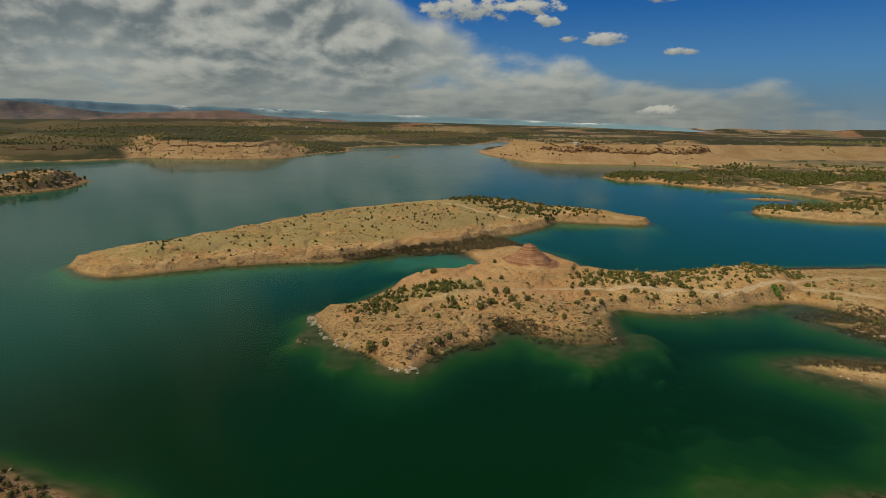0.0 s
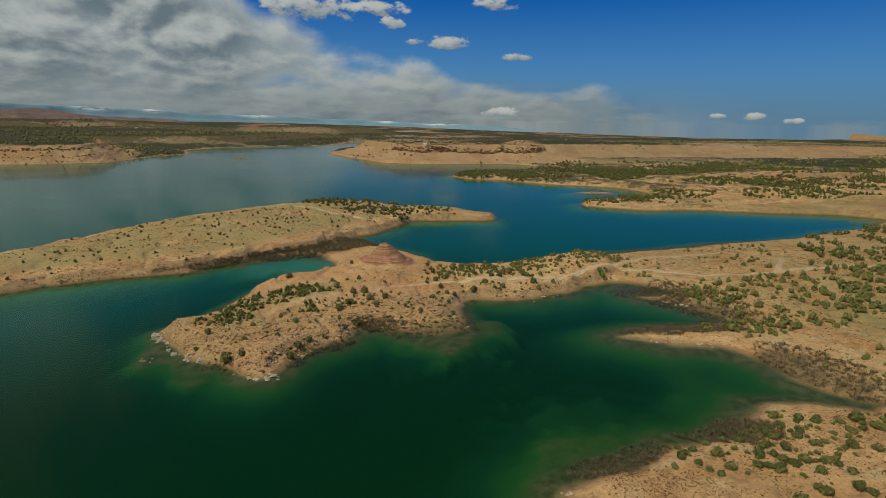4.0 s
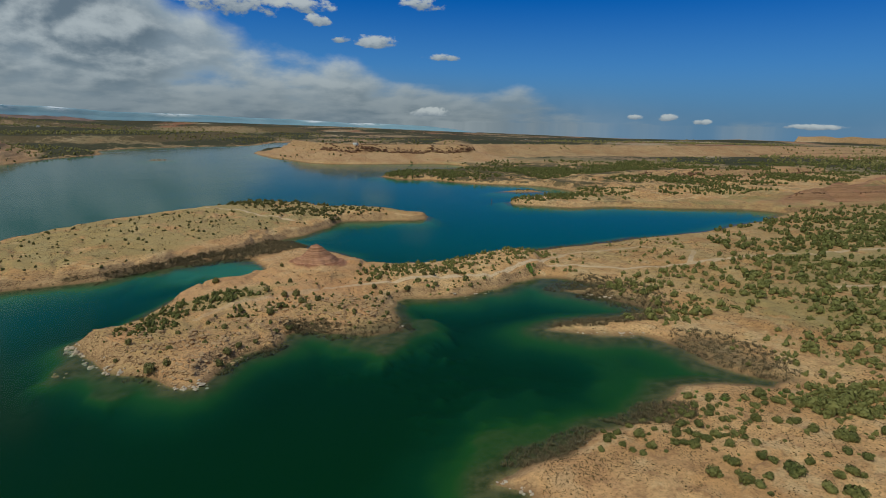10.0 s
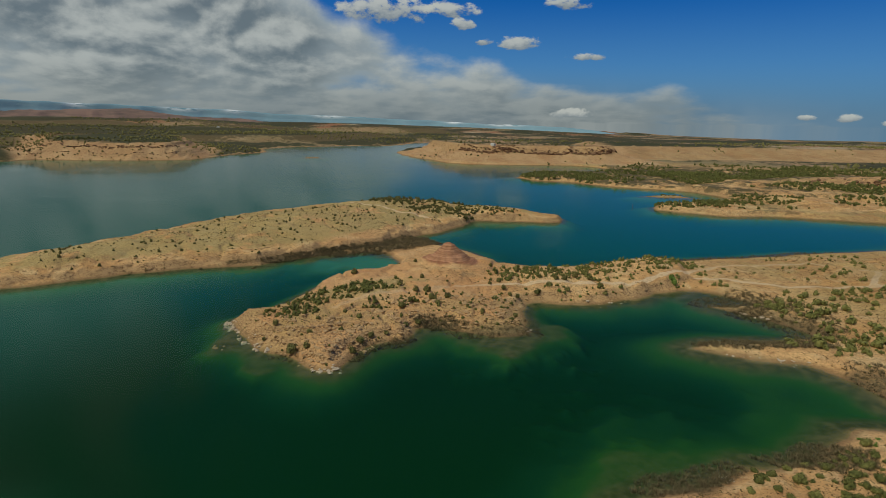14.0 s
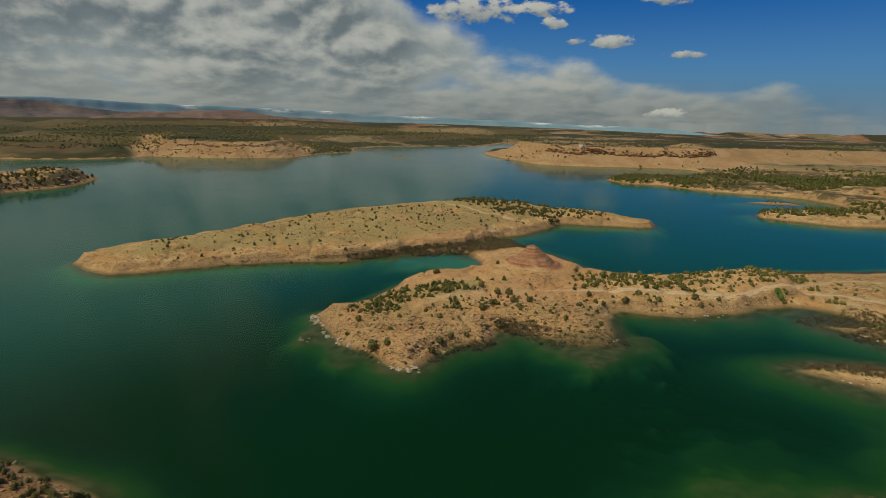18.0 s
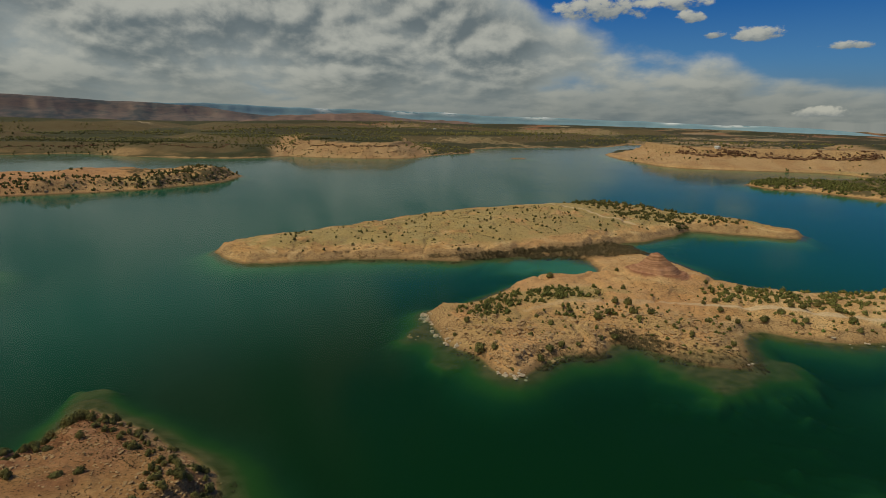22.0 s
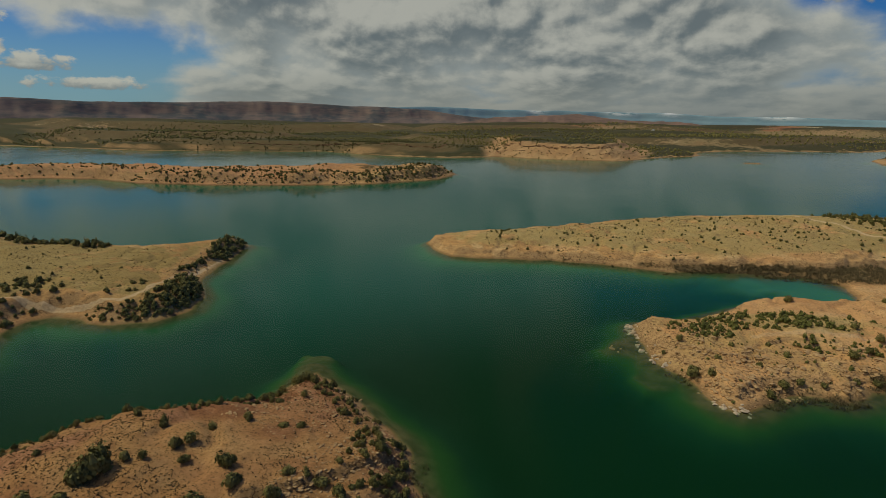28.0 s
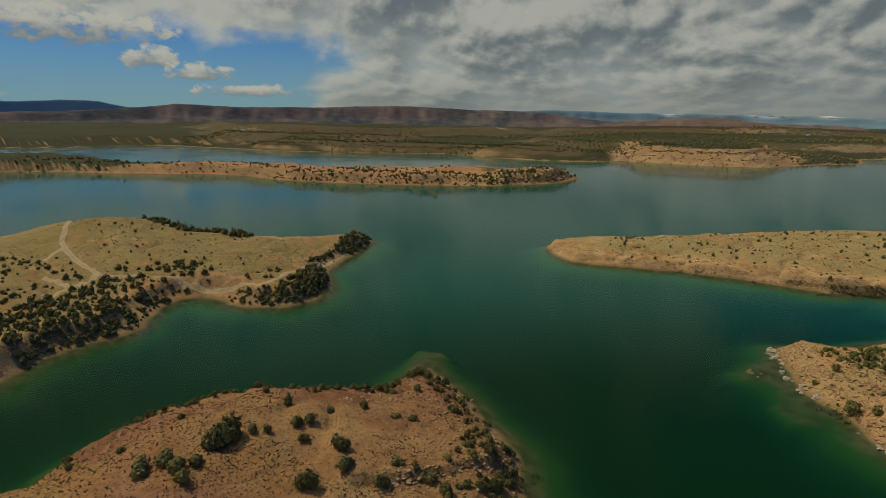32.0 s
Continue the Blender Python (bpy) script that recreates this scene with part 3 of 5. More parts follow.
    brown = k.m("MULTIPLY", k.n("ShaderNodeAttribute", attribute_name="loam").outputs["Fac"], k.step(n2, 0.25, 0.6, 0.7, 1.0))
    soil = k.mix(brown, soil, k.mix(1.0, soil, rgb(0.60, 0.57, 0.50), "MULTIPLY"))
    # wet margin, then weed and silt on the bed
    wet = k.step(k.m("ADD", z, k.m("MULTIPLY", n2, 0.5)), 1.1, 0.25)
    soil = k.mix(k.m("MULTIPLY", wet, 0.6), soil, rgb(0.115, 0.072, 0.038))
    weed = k.mix(k.step(n2, 0.35, 0.65), rgb(0.15, 0.115, 0.055), rgb(0.06, 0.062, 0.022))
    murk = k.m("ADD", z, k.m("MULTIPLY", k.m("SUBTRACT", n1, 0.5), 1.6))
    # clear dark water in the near coves, silty teal water in the open lake
    px, py, _ = k.n("ShaderNodeSeparateXYZ", {0: pos}).outputs
    out = k.m("ADD", k.m("ADD", py, k.m("MAXIMUM", k.m("MULTIPLY", px, -1.05), k.m("MULTIPLY", px, 0.5))), k.m("MULTIPLY", k.m("SUBTRACT", k.noise(pos, 0.006, 3, 0.5), 0.5), 100.0))
    silt = k.step(out, 165.0, 340.0)
    # bluer in the right arm: teal water plus sky reflection put into the bed colour
    open_lake = k.mix(k.step(px, 40.0, 260.0), rgb(0.013, 0.096, 0.078), rgb(0.006, 0.098, 0.110))
    deep = k.mix(silt, rgb(0.0022, 0.031, 0.0085), open_lake)
    bed = k.mix(k.step(z, -0.2, -1.5), weed, k.mix(silt, rgb(0.026, 0.088, 0.018), rgb(0.050, 0.165, 0.090)))
    bed = k.mix(k.m("MULTIPLY", k.n("ShaderNodeAttribute", attribute_name="pale").outputs["Fac"], 0.8), bed, k.mix(n2, rgb(0.050, 0.190, 0.120), rgb(0.085, 0.225, 0.140)))
    bed = k.mix(k.step(murk, -1.0, -3.0), bed, k.mix(silt, rgb(0.0060, 0.046, 0.0165), rgb(0.022, 0.118, 0.078)))
    bed = k.mix(k.step(murk, -2.4, -4.6), bed, deep)
    soil = k.mix(k.step(z, 0.02, -0.25), soil, bed)
    bump = k.n("ShaderNodeBump", {"Strength": k.step(z, -0.3, 0.1, 0.05, 0.8), "Distance": 0.3, "Height": k.m("SUBTRACT", k.m("ADD", k.m("MULTIPLY", n2, 0.7), k.m("MULTIPLY", n3, 0.5)), k.m("MULTIPLY", k.m("MULTIPLY", joint, steep), 0.6))})
    b = k.n("ShaderNodeBsdfPrincipled", {"Base Color": soil, "Roughness": 0.95, "Normal": bump})
    b.inputs["Specular IOR Level"].default_value = 0.12
    k.n("ShaderNodeOutputMaterial", {0: b})
    return m


def water_material():
    m, k = material("water")
    pos = k.n("ShaderNodeNewGeometry").outputs["Position"]
    long = k.n("ShaderNodeVectorMath", {0: pos, 1: (1.0, 1.6, 1.0)}, operation="MULTIPLY").outputs[0]
    calm = k.step(k.noise(long, 0.012, 4, 0.6), 0.35, 0.65, 0.08, 0.14)
    gloss = k.n("ShaderNodeBsdfGlossy", {"Color": rgb(1, 1, 1), "Roughness": calm})
    clear = k.n("ShaderNodeBsdfTransparent", {"Color": rgb(0.80, 0.93, 0.90)})
    fres = k.n("ShaderNodeFresnel", {"IOR": 1.33})
    mix = k.n("ShaderNodeMixShader", {0: k.m("POWER", fres, 1.62), 1: clear, 2: gloss})
    k.n("ShaderNodeOutputMaterial", {0: mix})
    return m


def plain(name, a, b, scale=3.0, rough=0.85, spec=0.2, bump=0.0):
    m, k = material(name)
    pos = k.n("ShaderNodeNewGeometry").outputs["Position"]
    rnd = k.n("ShaderNodeObjectInfo").outputs["Random"]
    isl = k.n("ShaderNodeNewGeometry").outputs["Random Per Island"]
    f = k.m("ADD", k.m("MULTIPLY", k.noise(pos, scale, 4, 0.6), 0.6), k.m("ADD", k.m("MULTIPLY", rnd, 0.25), k.m("MULTIPLY", isl, 0.25)))
    p = k.n("ShaderNodeBsdfPrincipled", {"Base Color": k.mix(k.step(f, 0.3, 0.8), a, b), "Roughness": rough})
    p.inputs["Specular IOR Level"].default_value = spec
    if bump:
        k.put(p.inputs["Normal"], k.n("ShaderNodeBump", {"Strength": bump, "Distance": 0.2, "Height": k.noise(pos, scale * 2, 5, 0.65)}))
    k.n("ShaderNodeOutputMaterial", {0: p})
    return m


M_GROUND, M_WATER = ground_material(), water_material()
M_LEAF = plain("juniper leaf", rgb(0.100, 0.095, 0.030), rgb(0.230, 0.200, 0.068), 0.8)
M_SHRUB = plain("olive shrub", rgb(0.090, 0.098, 0.026), rgb(0.230, 0.215, 0.064), 0.8)
M_SAGE = plain("sagebrush", rgb(0.125, 0.085, 0.036), rgb(0.25, 0.175, 0.080), 0.5)
M_TAMARISK = plain("bare brush", rgb(0.130, 0.100, 0.050), rgb(0.26, 0.20, 0.11), 0.7)
M_FRESH = plain("fresh leaf", rgb(0.10, 0.16, 0.03), rgb(0.20, 0.27, 0.06), 0.8)
M_BARK = plain("bark", rgb(0.10, 0.07, 0.05), rgb(0.19, 0.14, 0.10), 6.0)
M_ROCK = plain("sandstone", rgb(0.30, 0.18, 0.085), rgb(0.47, 0.305, 0.155), 1.2, 0.9, 0.15, 0.6)
M_LEDGE = plain("weathered ledge rock", rgb(0.15, 0.080, 0.045), rgb(0.32, 0.19, 0.105), 0.4, 0.9, 0.15, 0.6)
M_PALE = plain("bleached rock", rgb(0.36, 0.26, 0.165), rgb(0.53, 0.42, 0.30), 1.5, 0.9, 0.15, 0.6)

# ---------------------------------------------------------------- ground
def spaced(lo, bands, hi, power):
    """Places along an axis: bands of (start, end, step), then wider and wider outside."""
    inner = np.concatenate([np.arange(p, q, step) for p, q, step in bands])
    span, first, last = 300.0, bands[0], bands[-1]
    out, v = [], last[1]
    while v < hi:
        out.append(v)
        v += last[2] * ((v - last[1]) / span + 1.0) ** power
    out.append(hi)
    back, v = [], first[0]
    while v > lo:
        v -= first[2] * ((first[0] - v) / span + 1.0) ** power
        back.append(max(v, lo))
    return np.concatenate([back[::-1], inner, out])


def sheet(name, xs, ys, z, mat):
    nx, ny = len(xs), len(ys)
    gx, gy = np.meshgrid(xs, ys)
    co = np.stack([gx, gy, z], 2).reshape(-1, 3).astype(np.float32)
    i = (np.arange(ny - 1)[:, None] * nx + np.arange(nx - 1)[None, :]).ravel()
    quads = np.stack([i, i + 1, i + 1 + nx, i + nx], 1).astype(np.int32)
    me = bpy.data.meshes.new(name)
    me.vertices.add(len(co)), me.loops.add(quads.size), me.polygons.add(len(quads))
    me.vertices.foreach_set("co", co.ravel())
    me.loops.foreach_set("vertex_index", quads.ravel())
    me.polygons.foreach_set("loop_start", np.arange(0, quads.size, 4, dtype=np.int32))
    me.polygons.foreach_set("use_smooth", np.ones(len(quads), bool))
    me.update(calc_edges=True)
    me.materials.append(mat)
    return new(name, me)


def store(me, name, values):
    a = me.attributes.new(name, "FLOAT", "POINT")
    a.data.foreach_set("value", values.ravel().astype(np.float32))


GX = spaced(-4900, [(-235, -118, 1.4), (-118, 62, 0.68), (62, 160, 1.15)], 4900, 2.0)
GY = spaced(-150, [(18, 42, 1.1), (42, 168, 0.66), (168, 300, 1.25)], 4900, 1.95)
gx, gy = np.meshgrid(GX, GY)
gz = height(gx, gy)
ground = tagged(sheet("ground", GX, GY, gz, M_GROUND), "dry tan and reddish desert ground with lake shores and rock beds", "ground", kind="structure")
road, track = np.zeros(gx.shape), np.full(gx.shape, 12.0)
for line, strength in zip(ROADS, (1.0, 0.9, 0.95, 0.9, 0.95, 0.6, 0.8, 0.8)):
    d = line_distance(line, gx + fbm(gx, gy, 12, 2, 5) * 1.2, gy, 12.0)
    fade = 0.35 + 0.65 * smooth(20, 60, np.maximum(np.abs(gx), np.where(gy > 230, 99, 0)))
    road, track = np.maximum(road, strength * fade * smooth(12, 6, d)), np.minimum(track, d)
road *= smooth(0.3, 0.8, gz)
gr = np.hypot(gx, gy)
red = smooth(14, 9, np.hypot((gx - 33) * 0.92, gy - 210) + 3 * fbm(gx, gy, 8, 2, 3)) * 0.95
red = np.maximum(red, 0.5 * smooth(0.9, 0.5, np.hypot((gx - 38) / 22, (gy - 156) / 14)))
red = np.maximum(red, np.where(gx > 60, 0.14, 0.34) * smooth(0.0, 0.5, fbm(gx, gy, 60, 3, 7)))
red = np.maximum(red, 0.85 * smooth(-14, 6, shore_distance(BLUFFS[3][0], gx, gy, 30.0)) * smooth(34, 20, shore_distance(BLUFFS[3][0], gx, gy, 30.0)))
red = np.maximum(red, 0.5 * smooth(-14, 6, shore_distance(BLUFFS[4][0], gx, gy, 30.0)))
for poly, lid, wide, cliff, cut in BLUFFS[5:]:
    d = shore_distance(poly, gx, gy, 30.0)
    red = np.maximum(red, 0.5 * smooth(-14, 0, d) * smooth(wide * 1.3, wide * 0.9, d))
red = np.maximum(red, 0.7 * smooth(300, 420, -gx) * smooth(900, 700, gr))
red = np.maximum(red, 0.5 * smooth(-2, 3, shore_distance(LAND["island"][0], gx, gy, 20.0)) * smooth(60, 40, gx) * smooth(-0.35, 0.2, fbm(gx, gy, 26, 3, 21)))
green = smooth(0.0, 0.5, fbm(gx, gy, 70, 3, 9)) * 0.6
green = np.maximum(green, 0.9 * smooth(900, 1400, gr) * smooth(-0.05, 0.2, fbm(gx * 0.5, gy * 0.9, 700, 6, 27)))
green = np.maximum(green, 0.7 * smooth(1.0, 0.7, np.hypot((gx + 2 + 0.3 * (gy - 176)) / 32, (gy - 176 - 0.45 * (gx + 2)) / 9)))
green = np.maximum(green, (shore_distance(LAND["penin"][0], gx, gy) > 12) * 0.9)
green = np.maximum(green, 0.85 * smooth(5, 14, shore_distance(LAND["long"][0], gx, gy)))
flats = smooth(120, 170, gx) * smooth(900, 600, gr) * (gy < 330)
green = np.maximum(green, flats * (0.45 + 0.5 * smooth(0.0, 0.3, fbm(gx, gy, 60, 4, 15))))
red = np.maximum(red, 0.85 * (shore_distance(LAND["fore"][0], gx, gy) > 1) * (0.5 + 0.5 * smooth(-0.3, 0.3, fbm(gx, gy, 22, 3, 37))))
belt = fbm(gx * 0.5, gy * 0.95, 640, 7, 13)
across = (shore_distance(LAND["far"][0], gx, gy) > 2) * smooth(300, 0, gx)
# thicker scrub on the left plain, its dark colour doubling as cloud shade
brush = np.maximum(smooth(700, 1100, gr), across) * (0.70 + 0.60 * smooth(-0.10, 0.10, belt) + 0.75 * smooth(-150, -650, gx) * smooth(-0.16, 0.02, belt)) + 0.85 * smooth(260, 420, gr) * smooth(900, 700, gr) * smooth(-0.3, 0.2, belt)
brush = brush * (gz > np.where(across > 0.5, 0.7, 1.6))
bare = np.zeros(gx.shape)
for i, (poly, lid, wide, cliff, cut) in enumerate(BLUFFS):
    d = shore_distance(poly, gx, gy, 30.0)
    bare = np.maximum(bare, ((1.0, 1.0, 0.6, 1.0, 1.0)[i] if i < 5 else 0.35) * smooth(-14, 0, d) * smooth(wide * 1.35, wide * 0.9, d))
brush *= 1 - 0.9 * bare
# juniper woods, darker to the left with cloud shade painted in
woods_shade = smooth(700, 1000, gr) * (0.42 + 0.60 * smooth(0.1, -0.9, gx / np.maximum(gy, 200)) - 0.20 * smooth(0.0, 0.45, gx / np.maximum(gy, 200)))
woods_shade = woods_shade * (1 - 0.95 * bare) * ((gz > 1.0) | (gr > 1700))
brush *= 1 - 0.4 * smooth(260, 120, np.hypot(gx - 280, (gy - 900) * 1.2))
brush *= 1 - 0.42 * smooth(250, 800, gx) * smooth(650, 1000, gr)
brush *= np.where((gx < 135) & (gx > -335) & (gy < 420), 0.0, 1.0)
# browner, loamy soil on the near point, the peninsula and the shrub plain
loam = np.maximum(0.85 * smooth(0, 4, shore_distance(LAND["fore"][0], gx, gy, 20.0)), 0.5 * smooth(0, 5, shore_distance(LAND["penin"][0], gx, gy, 20.0)))
loam = np.maximum(loam, 0.35 * flats)
pale = np.zeros(gx.shape)
for px, py, pr in ((-2, 231, 17), (-14, 229, 12), (8, 228, 9)):
    pale = np.maximum(pale, smooth(1.0, 0.35, np.hypot(gx - px, gy - py) / pr + 0.3 * fbm(gx, gy, 9, 2, 87)))
for key, v in (("road", road), ("track", track), ("bare", bare), ("woods_shade", woods_shade), ("red", red), ("green", green), ("brush", brush), ("marsh", marsh_at(gx, gy) * smooth(2.6, 1.2, gz)), ("pale", pale), ("loam", loam), ("dryland", ((gx > 1000) | (gx < -1900) | (gy > 1650)) * 1.0)):
    store(ground.data, key, v)


WX, WY = np.linspace(-1900, 1000, 30), np.linspace(-150, 1650, 20)
water = tagged(sheet("water", WX, WY, np.zeros((20, 30)), M_WATER), "calm dark green lake water with a soft sky reflection", "water", kind="structure")

# ---------------------------------------------------------------- mesas and mountains far behind
def ridge_material(name, low, high, cliff, snow=0.0):
    m, k = material(name)
    g = k.n("ShaderNodeNewGeometry")
    pos = g.outputs["Position"]
    z = k.n("ShaderNodeSeparateXYZ", {0: pos}).outputs[2]
    n1 = k.noise(pos, 0.004, 6, 0.6)
    n2 = k.noise(k.n("ShaderNodeVectorMath", {0: pos, 1: (1, 1, 6)}, operation="MULTIPLY").outputs[0], 0.012, 5, 0.65)
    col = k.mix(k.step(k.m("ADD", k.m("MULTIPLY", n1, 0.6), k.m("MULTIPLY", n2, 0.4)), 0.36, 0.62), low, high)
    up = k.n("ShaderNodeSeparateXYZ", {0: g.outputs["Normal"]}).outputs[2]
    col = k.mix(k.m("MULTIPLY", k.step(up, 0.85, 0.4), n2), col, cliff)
    if snow:
        white = k.m("MULTIPLY", k.n("ShaderNodeAttribute", attribute_name="snow").outputs["Fac"], k.step(n2, 0.38, 0.48))
        col = k.mix(white, col, rgb(0.8, 0.82, 0.85))
    b = k.n("ShaderNodeBsdfPrincipled", {"Base Color": col, "Roughness": 1.0})
    b.inputs["Specular IOR Level"].default_value = 0.0
    k.n("ShaderNodeOutputMaterial", {0: b})
    return m


def ridge(name, mat, bearings, tops, near, deep, foot, seed, jag, cliff, snow=None):
    """A range of hills along an arc: its crest's height by bearing, its foot, and how steep its upper part is."""
    az = np.radians(np.arange(bearings[0], bearings[-1], 0.16))
    rows = np.concatenate([np.linspace(0, 1, 22), [1.35, 1.7, 2.0]])
    A, R = np.meshgrid(az, rows)
    along = A * near
    crest = np.interp(np.degrees(A), bearings, tops) + jag * fbm(along, along * 0 + seed * 77.0, 260, 5, seed)
    spur = fbm(along, R * deep * 0.6, 170, 4, seed + 3)
    rise = np.clip(R + 0.22 * spur * np.sin(np.clip(R, 0, 1) * np.pi), 0, 1)
    face = np.where(rise < 0.55, rise / 0.55 * (1 - cliff), (1 - cliff) + cliff * smooth(0.55, 0.85, rise))
    z = foot + (crest - foot) * face
    r = near + R * deep
    co = np.stack([-np.sin(A) * r, np.cos(A) * r, z], 2).reshape(-1, 3).astype(np.float32)
    ob = sheet(name, az, rows, np.zeros(A.shape), mat)
    ob.data.vertices.foreach_set("co", co.ravel())
    if snow is not None:
        peak = sum(np.exp(-((np.degrees(A) - c) / w) ** 2) for c, w in snow) * smooth(0.66, 0.80, rise)
        store(ob.data, "snow", np.clip(peak, 0, 1))
    ob.data.update()
    return ob


# mesa: reddish rock, its dark tone turned blue-grey by painted-in distance haze
mesa_mat = ridge_material("hazy mesa rock", rgb(0.070, 0.083, 0.094), rgb(0.20, 0.150, 0.135), rgb(0.36, 0.235, 0.185))
# red of the hills greyed in the base colour to stand for haze
red_mat = ridge_material("hazy red hills", rgb(0.14, 0.110, 0.100), rgb(0.29, 0.185, 0.15), rgb(0.36, 0.24, 0.19))
# the range's blue is distance haze put into the base colour
haze_blue_mat = ridge_material("haze blue range", rgb(0.19, 0.315, 0.39), rgb(0.25, 0.37, 0.44), rgb(0.26, 0.36, 0.43), 1.0)
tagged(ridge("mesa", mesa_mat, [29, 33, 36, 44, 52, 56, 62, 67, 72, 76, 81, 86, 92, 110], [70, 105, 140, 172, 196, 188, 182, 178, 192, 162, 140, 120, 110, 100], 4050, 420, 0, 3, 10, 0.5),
       "long flat-topped mesa of reddish rock with blue-grey haze in its colour", "mesa", kind="structure")
tagged(ridge("red_hills", red_mat, [8, 14, 18, 21, 25, 29, 33], [20, 52, 78, 98, 88, 78, 40], 3700, 300, -20, 5, 26, 0.62), "low eroded hazy red hills on the plain", "hills", kind="structure")
tagged(ridge("mountain_range", haze_blue_mat, [-26, -24, -20, -12, 0, 8, 13, 20, 29, 36, 44, 55, 66, 72, 76, 78, 81, 85, 92, 110],
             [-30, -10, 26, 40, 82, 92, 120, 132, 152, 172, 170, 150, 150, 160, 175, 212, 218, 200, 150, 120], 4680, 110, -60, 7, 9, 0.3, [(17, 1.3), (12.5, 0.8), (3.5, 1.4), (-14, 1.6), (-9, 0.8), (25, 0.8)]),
       "distant mountain range with haze blue in its colour and snow patches", "mountains", kind="structure")

# ---------------------------------------------------------------- helpers for things
def ground_z(x, y):
    """The height of the ground sheet at places x, y."""
    x, y = np.atleast_1d(np.asarray(x, float)), np.atleast_1d(np.asarray(y, float))
    i = np.clip(np.searchsorted(GX, x) - 1, 0, len(GX) - 2)
    j = np.clip(np.searchsorted(GY, y) - 1, 0, len(GY) - 2)
    u, v = (x - GX[i]) / (GX[i + 1] - GX[i]), (y - GY[j]) / (GY[j + 1] - GY[j])
    return (gz[j, i] * (1 - u) + gz[j, i + 1] * u) * (1 - v) + (gz[j + 1, i] * (1 - u) + gz[j + 1, i + 1] * u) * v


def mesh_of(name, verts, tris, mat, smooth_faces=False):
    me = bpy.data.meshes.new(name)
    verts, tris = np.asarray(verts, np.float32), np.asarray(tris, np.int32)
    me.vertices.add(len(verts)), me.loops.add(tris.size), me.polygons.add(len(tris))
    me.vertices.foreach_set("co", verts.ravel())
    me.loops.foreach_set("vertex_index", tris.ravel())
    me.polygons.foreach_set("loop_start", np.arange(0, tris.size, 3, dtype=np.int32))
    me.polygons.foreach_set("use_smooth", np.full(len(tris), smooth_faces))
    me.update(calc_edges=True)
    me.materials.append(mat)
    return me


def ball(sub):
    bm = bmesh.new()
    bmesh.ops.create_icosphere(bm, subdivisions=sub, radius=1.0)
    v = np.array([p.co[:] for p in bm.verts])
    f = np.array([[q.index for q in t.verts] for t in bm.faces])
    bm.free()
    return v, f


BALL = {1: ball(1), 2: ball(2), 3: ball(3)}


def crown(rng, lobes, leaves, tall=0.8, spread=0.55, leaf=0.20):
    """A bush's leaves, about 1 in radius, standing on z = 0: uneven lobes, each a small core in a cloud of leaf sprays."""
    vs, fs, n = [], [], 0
    bv, bf = BALL[1]
    for i in range(lobes):
        a, far = rng.uniform(0, 6.283), spread * math.sqrt(rng.uniform(0.1, 1)) * (0 if i == 0 else 1)
        size = rng.uniform(0.34, 0.62) if i else 0.66
        axes = np.array([size * rng.uniform(0.85, 1.2), size * rng.uniform(0.85, 1.2), size * tall * rng.uniform(0.8, 1.35)])
        c = np.array([math.cos(a) * far, math.sin(a) * far, axes[2] * rng.uniform(0.55, 0.9)])
        core = bv * axes * 0.74 * (1 + rng.uniform(-0.2, 0.2, (len(bv), 1))) + c
        core[:, 2] = np.maximum(core[:, 2], 0.0)
        vs.append(core), fs.append(bf + n)
        n += len(core)
        k = leaves // lobes
        w = rng.normal(0, 1, (k, 3))
        w[:, 2] = np.abs(w[:, 2]) * 1.1 - 0.35
        w /= np.linalg.norm(w, axis=1)[:, None]
        mid = c + w * axes * rng.uniform(0.72, 1.14, (k, 1))
        mid[:, 2] = np.maximum(mid[:, 2], 0.03)
        p = np.cross(w, rng.normal(0, 1, (k, 3)))
        p /= np.linalg.norm(p, axis=1)[:, None] + 1e-6
        q = np.cross(w, p) + 0.8 * w * rng.uniform(-1, 1, (k, 1))
        p *= leaf * rng.uniform(0.5, 1.1, (k, 1))
        q *= leaf * rng.uniform(0.3, 0.8, (k, 1))
        quad = np.stack([mid - p, mid - q * 0.8, mid + p * 0.9, mid + q], 1).reshape(-1, 3)
        vs.append(quad)
        fs.append((np.array([[0, 1, 2], [0, 2, 3]])[None] + (np.arange(k) * 4)[:, None, None] + n).reshape(-1, 3))
        n += 4 * k
    return np.concatenate(vs), np.concatenate(fs)


def tuft(rng, blades):
    """A low cushion of dry grass or sage."""
    k = blades
    a = rng.uniform(0, 6.283, k)
    r = rng.uniform(0.1, 0.75, k)
    foot = np.stack([np.cos(a) * r * 0.5, np.sin(a) * r * 0.5, np.zeros(k)], 1)
    tip = np.stack([np.cos(a) * r, np.sin(a) * r, rng.uniform(0.35, 0.75, k)], 1)
    s = np.stack([-np.sin(a), np.cos(a), np.zeros(k)], 1) * rng.uniform(0.2, 0.42, (k, 1))
    vs = np.stack([foot - s, foot + s, tip + s * 0.7, tip - s * 0.7], 1).reshape(-1, 3)
    fs = (np.array([[0, 1, 2], [0, 2, 3]])[None] + (np.arange(k) * 4)[:, None, None]).reshape(-1, 3)
    return vs, fs


